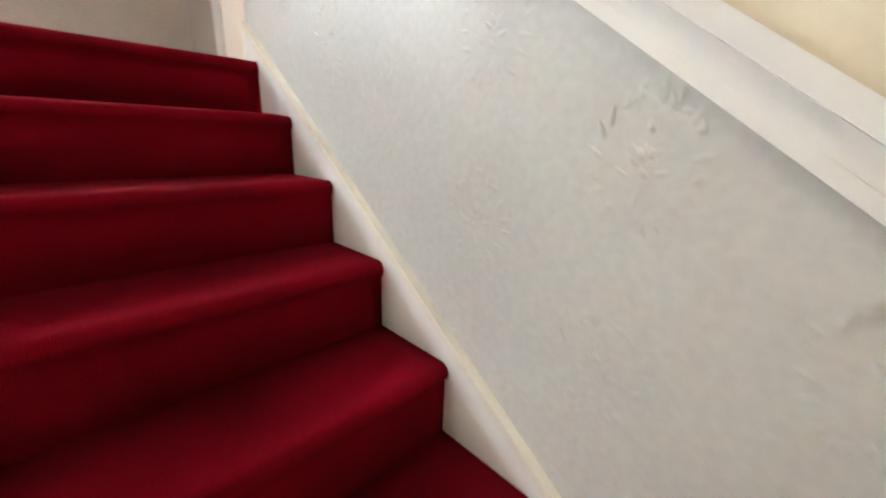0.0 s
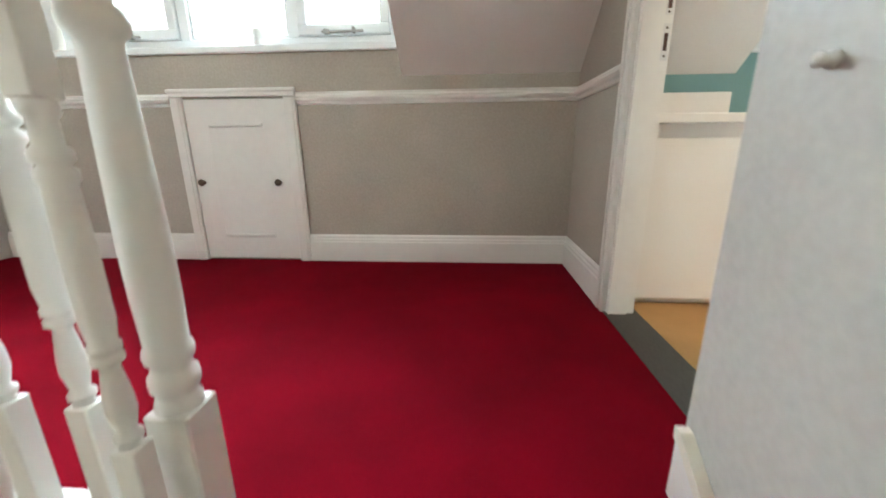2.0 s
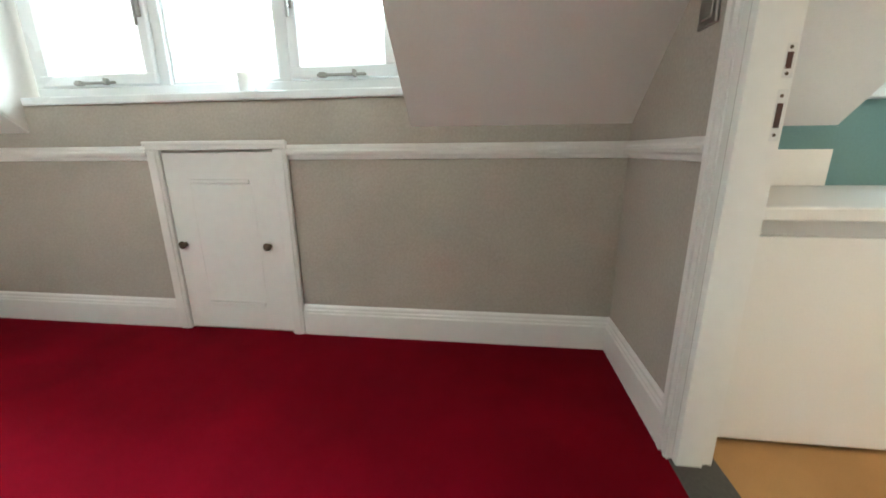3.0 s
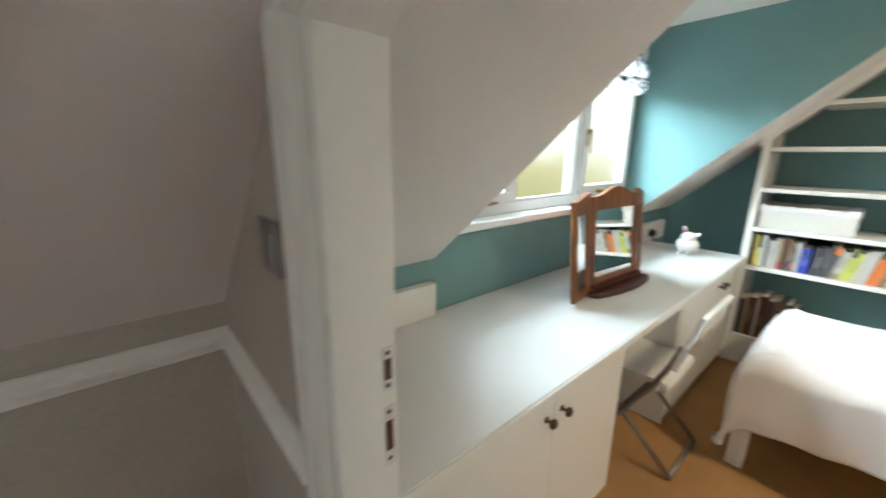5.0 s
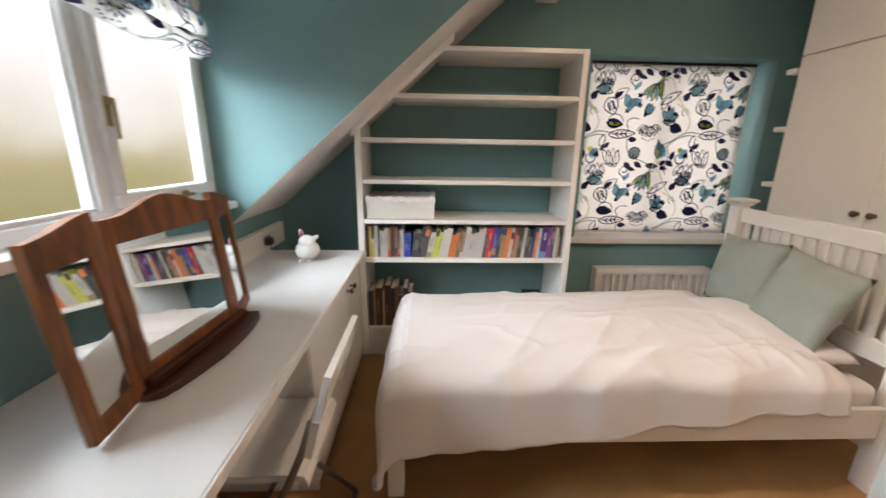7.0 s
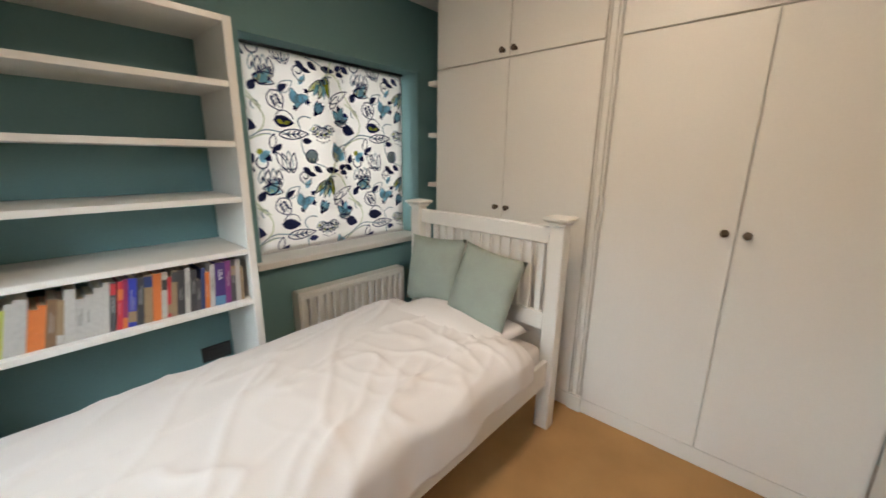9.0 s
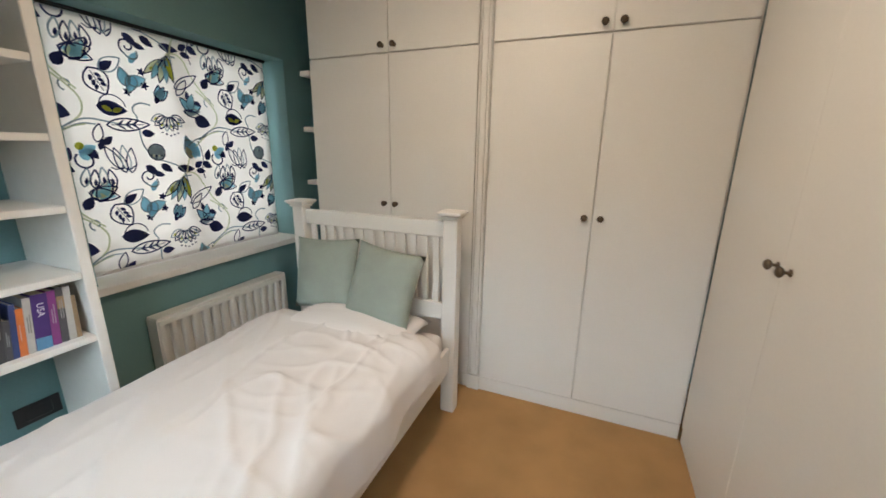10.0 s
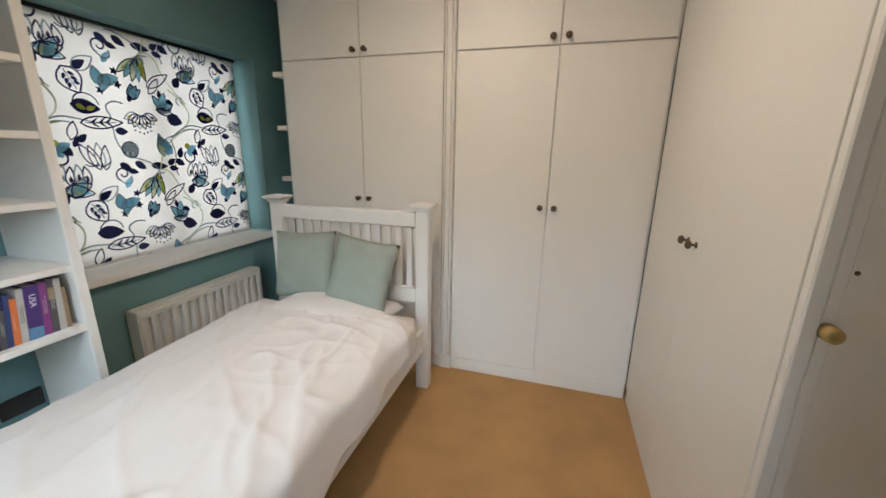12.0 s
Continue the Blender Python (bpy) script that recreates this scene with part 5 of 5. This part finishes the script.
# colour, width, height, lean
row = [(BR, .022, .205, 0), (YE, .016, .20, 0), (YE, .020, .12, 0), (WH, .022, .205, 0), (GR, .016, .19, 0), (WH, .032, .175, 0), (WH, .020, .195, 0), (BE, .018, .19, 0), (BR, .030, .20, 0),
       (TN, .020, .195, 0), (GR, .018, .17, 0), (WH, .024, .185, 0), (BL, .048, .155, 0), (DK, .050, .17, 8), (DK, .022, .20, 10), (GR, .030, .195, 10), (WH, .036, .175, 13), (LI, .026, .195, 12), (LI, .030, .175, 12),
       (WH, .022, .19, 11), (WH, .036, .20, 11), (OR, .026, .155, 12), (OR, .024, .165, 11), (TN, .030, .18, 11), (BE, .022, .17, 10), (WH, .034, .205, 9), (WH, .026, .16, 9), (WH, .030, .17, 9), (WH, .026, .19, 8),
       (WH, .022, .205, 8), (GR, .022, .20, 8), (RE, .020, .20, 9), (MA, .018, .205, 8), (BL, .030, .205, 8), (DK, .026, .20, 8), (BE, .032, .205, 7), (OR, .032, .205, 7), (WH, .022, .205, 7), (RE, .014, .18, 7),
       (BE, .024, .205, 7), (DK, .032, .20, 6), (WH, .022, .205, 6), (DK, .026, .19, 6), (GR, .018, .14, 6), (NB, .018, .19, 6), (OR, .022, .17, 5), (WH, .022, .20, 5), (PU, .048, .205, 5), (VI, .026, .205, 4),
       (GR, .024, .21, 4), (WH, .024, .205, 3), (BE, .016, .165, 2)]
NAMES = {BR: "brown", BE: "beige", WH: "white", GR: "grey", TN: "tan", YE: "yellow", LI: "lime green", OR: "orange", RE: "red", MA: "maroon", BL: "blue", NB: "navy", DK: "black", PU: "dark purple", VI: "magenta"}
scale = (1.300 - 0.02) / sum(r[1] for r in row) * 0.985
rng = random.Random(5)
y = 1.001
for i, (c, w, h, lean) in enumerate(row):
    w *= scale
    band = None
    if rng.random() < 0.35 and c != PU:
        lo = rng.choice((0.0, 0.1, 0.62, 0.75))
        band = (lo, lo + 0.22, rng.choice((RE, WH, DK, OR, NB, BE)))
    if c == PU:
        band = (0.0, 0.22, (0.10, 0.25, 0.42))
    how = "upright" if lean < 4 else "leaning"
    book(y, SH, w * 0.97, h, rng.uniform(0.13, 0.20), c, lean, "%s %s paperback book on the white shelf" % (how, NAMES[c]), band, rng.choice((1, 2, 2)), "USA" if c == PU else "")
    y -= w
y = 0.998
for c, w, h in ((DK, .030, .25), (BE, .014, .26), (BR, .045, .27), (WH, .010, .25), (BR, .040, .29), (DK, .028, .27), (TN, .018, .28), (BR, .030, .22), (DK, .03, .27), (BR, .03, .24)):
    book(y, 0.206, w, h, 0.2, c, 0, "tall %s book on the bottom shelf" % NAMES[c], None, 1)
    y -= w + 0.002

# ---- floral fabric print ----
def poly_face(bm, pts, put, mi):
    f = bm.faces.new([bm.verts.new(put(u, v)) for u, v in pts])
    f.material_index = mi


def leaf_pts(cx, cy, l, w, ang, n=9, tip=0.8):
    out = []
    c, s = math.cos(radians(ang)), math.sin(radians(ang))
    for i in range(2 * n):
        t = i / n if i < n else 2 - i / n
        sg = 1 if i < n else -1
        u = (t - 0.5) * l
        v = sg * w / 2 * (math.sin(math.pi * t ** tip)) ** 0.85
        out.append((cx + u * c - v * s, cy + u * s + v * c))
    return out


def ribbon(bm, pts, w, put, mi):
    for (x0, y0), (x1, y1) in zip(pts, pts[1:]):
        dx, dy = x1 - x0, y1 - y0
        k = math.hypot(dx, dy) or 1
        nx, ny = -dy / k * w / 2, dx / k * w / 2
        ex, ey = dx / k * w * 0.2, dy / k * w * 0.2
        poly_face(bm, [(x0 + nx - ex, y0 + ny - ey), (x0 - nx - ex, y0 - ny - ey), (x1 - nx + ex, y1 - ny + ey), (x1 + nx + ex, y1 + ny + ey)], put, mi)


def arc_pts(cx, cy, r0, r1, a0, a1, n=16):
    return [(cx + (r0 + (r1 - r0) * i / n) * math.cos(radians(a0 + (a1 - a0) * i / n)), cy + (r0 + (r1 - r0) * i / n) * math.sin(radians(a0 + (a1 - a0) * i / n))) for i in range(n + 1)]


TILE_W, TILE_H = 0.69, 0.65


def smooth_line(pts, times=3):
    """Rounds a run of points off by cutting its corners."""
    for _ in range(times):
        out = [pts[0]]
        for (ax, ay), (bx, by) in zip(pts, pts[1:]):
            out += [(0.75 * ax + 0.25 * bx, 0.75 * ay + 0.25 * by), (0.25 * ax + 0.75 * bx, 0.25 * ay + 0.75 * by)]
        pts = out + [pts[-1]]
    return pts


def floral_tile(bm, put):
    """One repeat of the print, y up. Inks: 0 navy, 1 blue, 2 lime, 3 slate, 4 pale."""
    def fill(x, y, l, w, a, mi=0, lift=0):
        poly_face(bm, leaf_pts(x, y, l * 1.22, w * 1.22, a), put[lift], mi)

    def line(x, y, l, w, a, mi=0, thick=0.006, lift=1):
        pts = leaf_pts(x, y, l * 1.22, w * 1.22, a)
        ribbon(bm, pts + pts[:1], thick * 1.3, put[lift], mi)

    def trail(pts, mi=3, thick=0.006):
        ribbon(bm, smooth_line(pts), thick * 1.35, put[2], mi)

    def veined(x, y, l, w, a, mi=0):
        line(x, y, l, w, a, mi)
        c, s = math.cos(radians(a)), math.sin(radians(a))
        ribbon(bm, [(x - c * l * .48, y - s * l * .48), (x + c * l * .42, y + s * l * .42)], 0.004, put[1], mi)
        for k in (-0.22, 0.0, 0.2):
            for sd in (-1, 1):
                fill(x + c * l * k - s * sd * w * .21, y + s * l * k + c * sd * w * .21, l * .24, w * .17, a + sd * 38, mi, 1)

    def petal_head(x, y, s, a, mi, ink=0, spread=26, n=3):
        """Overlapping filled petals with inked edges, opening towards a."""
        for k in range(n):
            o = (k - (n - 1) / 2) * spread
            px, py = x + 0.32 * s * math.cos(radians(a + o * 1.6)), y + 0.32 * s * math.sin(radians(a + o * 1.6))
            fill(px, py, s * 0.9, s * 0.42, a + o, mi, (0, 3, 2)[k % 3])
            line(px, py, s * 0.9, s * 0.42, a + o, ink, 0.0045, 3)

    # trailing stems
    trail([(-0.01, 0.19), (0.06, 0.24), (0.13, 0.275), (0.22, 0.262), (0.31, 0.245), (0.37, 0.275), (0.33, 0.335), (0.38, 0.37), (0.43, 0.36)], 3)
    trail([(0.01, 0.47), (0.06, 0.44), (0.13, 0.37), (0.125, 0.29), (0.08, 0.25)], 4)
    trail([(0.57, -0.02), (0.60, 0.08), (0.66, 0.16), (0.74, 0.225), (0.82, 0.245)], 4)
    trail([(0.36, 0.235), (0.355, 0.16), (0.41, 0.08), (0.50, 0.055), (0.56, 0.02), (0.58, -0.06)], 3)
    trail([(0.53, 0.60), (0.57, 0.655), (0.64, 0.64), (0.68, 0.55), (0.73, 0.47), (0.81, 0.40)], 4)
    trail([(0.50, 0.58), (0.55, 0.63), (0.60, 0.63)], 3)
    trail([(0.67, 0.18), (0.70, 0.09), (0.67, 0.02), (0.69, -0.04)], 0, 0.004)
    trail([(0.59, 0.13), (0.64, 0.185), (0.72, 0.21), (0.80, 0.25), (0.86, 0.245)], 3, 0.005)
    ribbon(bm, arc_pts(0.085, 0.415, 0.030, 0.012, 250, -60, 14), 0.007, put[2], 3)
    # solid navy leaves
    for x, y, l, w, a in ((0.03, 0.295, 0.085, 0.060, -18), (0.075, 0.520, 0.060, 0.040, 55), (0.40, 0.213, 0.055, 0.034, 0), (0.575, 0.022, 0.085, 0.036, -5), (0.465, 0.028, 0.06, 0.034, -35),
                          (0.385, 0.020, 0.062, 0.034, -38), (0.42, -0.004, 0.052, 0.026, -15), (0.02, 0.04, 0.055, 0.036, -30), (0.035, 0.10, 0.06, 0.032, 72), (0.175, 0.150, 0.045, 0.022, 70),
                          (0.205, 0.170, 0.048, 0.028, 45), (0.655, 0.045, 0.05, 0.030, 35), (0.665, 0.005, 0.05, 0.028, -10), (0.015, 0.395, 0.04, 0.026, -30), (0.255, 0.525, 0.07, 0.032, 35)):
        fill(x, y, l, w, a)
    # outlined leaves
    veined(0.21, 0.445, 0.105, 0.085, -62)
    veined(0.315, 0.252, 0.165, 0.050, 4)
    line(0.275, 0.535, 0.10, 0.050, 35, 3, 0.005)
    for x, y, l, w, a in ((0.17, 0.205, 0.075, 0.034, 72), (0.645, 0.510, 0.14, 0.042, 32), (0.615, 0.475, 0.09, 0.034, 55)):
        line(x, y, l, w, a, 0, 0.005)
    # broad leaf washed with blue
    for o, mi in ((34, 1), (0, 4), (-34, 1)):
        fill(0.165 + 0.018 * math.cos(radians(200 + o)), 0.560 + 0.020 * math.sin(radians(20 + o)), 0.085, 0.036, 20 + o, mi)
        line(0.165 + 0.018 * math.cos(radians(200 + o)), 0.560 + 0.020 * math.sin(radians(20 + o)), 0.105, 0.050, 20 + o, 0, 0.0055)
    # row of looped petals
    for k in range(4):
        line(0.085 + 0.036 * k, 0.645 - 0.010 * (k % 2), 0.075, 0.030, 76 + 8 * k, 0 if k % 2 else 3, 0.006)
        fill(0.087 + 0.036 * k, 0.628 - 0.010 * (k % 2), 0.030, 0.013, 76 + 8 * k)
    # curled scroll
    ribbon(bm, arc_pts(0.365, 0.635, 0.040, 0.010, 250, -170, 26), 0.008, put[2], 0)
    ribbon(bm, smooth_line([(0.345, 0.60), (0.375, 0.575), (0.41, 0.585), (0.405, 0.62)]), 0.008, put[1], 3)
    fill(0.385, 0.585, 0.055, 0.026, 60, 1)
    # blue bell cluster with small stars
    for x, y, a in ((0.325, 0.485, 100), (0.355, 0.455, 250), (0.385, 0.475, 20)):
        fill(x, y, 0.075, 0.045, a, 1)
        line(x, y, 0.075, 0.045, a, 3, 0.004, 3)
    for x, y in ((0.415, 0.522), (0.42, 0.455), (0.335, 0.415)):
        for k in range(5):
            fill(x + 0.011 * math.cos(k * 1.257), y + 0.011 * math.sin(k * 1.257), 0.019, 0.010, k * 72)
    # drooping bloom with long petals
    for k in range(5):
        a = 250 + 15 * (k - 2)
        px, py = 0.52 + 0.022 * (k - 2), 0.545 + 0.008 * abs(k - 2)
        fill(px, py, 0.105, 0.026, a, (4, 1, 4, 1, 2)[k])
        line(px, py, 0.110, 0.030, a, 3 if k % 2 else 0, 0.004)
    fill(0.475, 0.555, 0.040, 0.020, 70, 2, 2)
    # bird-like bud, and the large blue flower
    petal_head(0.485, 0.405, 0.075, 62, 1, 0, 20)
    fill(0.475, 0.400, 0.050, 0.022, 70, 0, 3)
    petal_head(0.655, 0.375, 0.085, 75, 1, 0, 52, 3)
    fill(0.660, 0.350, 0.090, 0.040, 5, 3, 2)
    line(0.665, 0.335, 0.085, 0.030, -12, 0, 0.006, 3)
    fill(0.645, 0.435, 0.045, 0.022, 100, 0)
    # fan of outlined petals with dots below
    for k in range(8):
        a = 205 + 19 * k
        px, py = 0.515 + 0.062 * math.cos(radians(a)), 0.318 + 0.050 * math.sin(radians(a))
        line(px, py, 0.062, 0.030, a, 0 if k % 3 else 3, 0.005)
        fill(px + 0.008 * math.cos(radians(a)), py + 0.008 * math.sin(radians(a)), 0.024, 0.012, a, 0 if k % 2 else 2)
    for k in range(5):
        fill(0.475 + 0.022 * k, 0.222 - 0.008 * (2 - abs(k - 2)), 0.010, 0.009, 0)
    # lime-hearted leaf under a hoop
    fill(0.25, 0.325, 0.110, 0.060, -6)
    fill(0.228, 0.322, 0.038, 0.020, -28, 2, 1)
    fill(0.272, 0.320, 0.038, 0.020, 20, 2, 1)
    ribbon(bm, arc_pts(0.255, 0.335, 0.058, 0.055, 175, 5), 0.006, put[1], 0)
    # tulip, round striped head, pear bloom and skirted flower
    for o, mi in ((-15, 3), (15, 1), (0, 1)):
        fill(0.622 + 0.012 * (o / 15), 0.145, 0.115, 0.050, 112 + o, mi, 2)
    fill(0.61, 0.115, 0.06, 0.03, 120, 4, 3)
    poly_face(bm, arc_pts(0.427, 0.115, 0.044, 0.044, 0, 345, 22), put[0], 3)
    for k in (-2, -1, 0, 1, 2):
        fill(0.427 + 0.014 * k, 0.115, 0.070 - abs(k) * 0.014, 0.006, 78, 4 if k % 2 else 0, 1)
    ribbon(bm, arc_pts(0.427, 0.115, 0.044, 0.044, 0, 350, 22), 0.005, put[3], 0)
    for x, y, l, w, a in ((0.12, 0.125, 0.06, 0.04, 30), (0.135, 0.105, 0.05, 0.034, -50), (0.10, 0.105, 0.055, 0.036, 110)):
        fill(x, y, l, w, a, 0 if a < 0 else 1, 2)
    poly_face(bm, arc_pts(0.085, 0.140, 0.020, 0.016, 0, 345, 12), put[3], 2)
    ribbon(bm, arc_pts(0.095, 0.075, 0.036, 0.034, 130, 420, 20), 0.009, put[1], 0)
    for k in range(4):
        line(0.215 + 0.026 * k, 0.085 - 0.012 * (k % 2), 0.105, 0.036, 100 + 12 * (1.5 - k), 0 if k != 2 else 3, 0.005)
    ribbon(bm, smooth_line([(0.195, 0.04), (0.22, 0.025), (0.245, 0.04), (0.275, 0.022), (0.305, 0.045)]), 0.006, put[1], 0)


def print_mesh(width, height, place):
    """The print tiled over a cloth of that size; place(u, v, lift) gives the point of the cloth."""
    bm = bmesh.new()
    du, dv = -0.03, -0.155
    for i in range(-1, int(width / TILE_W) + 2):
        for j in range(-1, int(height / TILE_H) + 2):
            def put(lift, i=i, j=j):
                return lambda u, v: place(min(max(u + i * TILE_W + du, 0.004), width - 0.004), min(max(v + j * TILE_H + dv, 0.004), height - 0.004), lift)
            floral_tile(bm, [put(0.0010), put(0.0016), put(0.0013), put(0.0019)])
    bad = [f for f in bm.faces if f.calc_area() < 1e-7]
    bmesh.ops.delete(bm, geom=bad, context="FACES")
    return bm


bl = thing("roman_blind", (3.6, -1.14, 0.8), "white roman blind printed with blue flowers, lowered over the window", "blind", "floral blinds")
BY0, BW, BZ0, BH = -0.555, 1.195, 0.765, 1.225


def sag(u, v):
    return 3.598 - 0.006 * math.sin(v / 0.30 * math.pi * 2) ** 2 + 0.004 * noise.noise((u * 3, v * 3, 0))


bm = bmesh.new()
g = [[bm.verts.new((sag(BW * i / 24, BH * j / 48), BY0 - BW * i / 24, BZ0 + BH * j / 48)) for j in range(49)] for i in range(25)]
for a, b in zip(g, g[1:]):
    for j in range(48):
        bm.faces.new((a[j], a[j + 1], b[j + 1], b[j]))
cl_ = part("cloth", bm, M_BLIND, bl, smooth=True)
s_ = cl_.modifiers.new("thickness", "SOLIDIFY")
s_.thickness, s_.offset = 0.001, 1
pr = part("flower_print", print_mesh(BW, BH, lambda u, v, k: (sag(u, v) - 0.0015 - k, BY0 - u, BZ0 + v)), M_INK, bl)
bm = bmesh.new()
tube(bm, [(3.592, BY0 + 0.01, BZ0 + BH + 0.008), (3.592, BY0 - BW - 0.012, BZ0 + BH + 0.008)], 0.010)
part("head_rail", bm, M_BLACK, bl)
part("bottom_bar", boxed(3.594, 3.602, BY0 - BW, BY0, BZ0 - 0.004, BZ0 + 0.012, 0.002), M_BLIND, bl)

# drawn-up blind in the dormer
db = thing("roman_blind", (1.88, 1.66, 1.78), "floral roman blind drawn up in folds at the dormer window", "blind", "floral blinds")
PX0, PW = 0.945, 1.750
PROF = [(1.700, 2.14), (1.655, 2.10), (1.640, 2.02), (1.648, 1.965), (1.672, 1.955), (1.640, 1.95), (1.625, 1.90), (1.632, 1.862), (1.664, 1.855), (1.634, 1.848), (1.620, 1.81), (1.632, 1.778), (1.668, 1.765), (1.695, 1.79)]
L = [0.0]
for (a, b), (c, d) in zip(PROF, PROF[1:]):
    L.append(L[-1] + math.hypot(c - a, d - b))


def pleat(u, v, k):
    """Down the folded cloth: v from the top."""
    v = min(max(v, 0), L[-1] - 1e-4)
    i = max(q for q in range(len(L) - 1) if L[q] <= v)
    t = (v - L[i]) / (L[i + 1] - L[i])
    (a, b), (c, d) = PROF[i], PROF[i + 1]
    droop = 0.012 * math.sin(u / PW * math.pi * 3) * (v / L[-1]) + 0.010 * noise.noise((u * 5, v * 6, 0)) * (v / L[-1])
    return (PX0 + u, a + (c - a) * t - k * 1.5 + 0.006 * noise.noise((u * 7, v * 9, 2)), b + (d - b) * t - droop)


bm = bmesh.new()
g = [[bm.verts.new(pleat(PW * i / 80, L[-1] * j / 56, 0)) for j in range(57)] for i in range(81)]
for a, b in zip(g, g[1:]):
    for j in range(56):
        bm.faces.new((a[j], a[j + 1], b[j + 1], b[j]))
cl_ = part("cloth", bm, M_BLIND, db, smooth=True)
s_ = cl_.modifiers.new("thickness", "SOLIDIFY")
s_.thickness, s_.offset = 0.0015, 0
part("flower_print", print_mesh(PW, L[-1], lambda u, v, k: pleat(u, L[-1] - v, 0.002 + k)), M_INK, db)
part("head_rail", boxed(PX0, PX0 + PW, 1.70, 1.725, 2.11, 2.148, 0.002), M_UPVC, db)

# ---- bedroom ceiling light ----
cl = thing("ceiling_light", (1.75, -0.42, CEIL), "small round white ceiling light", "lamp")
bm = bmesh.new()
lathe(bm, [(0.175, CEIL - 0.001), (0.175, CEIL - 0.020), (0.165, CEIL - 0.052), (0.150, CEIL - 0.056), (0.001, CEIL - 0.056)], (1.75, -0.42, 0), seg=28)
part("dish", bm, M_WHITEP, cl, smooth=True)
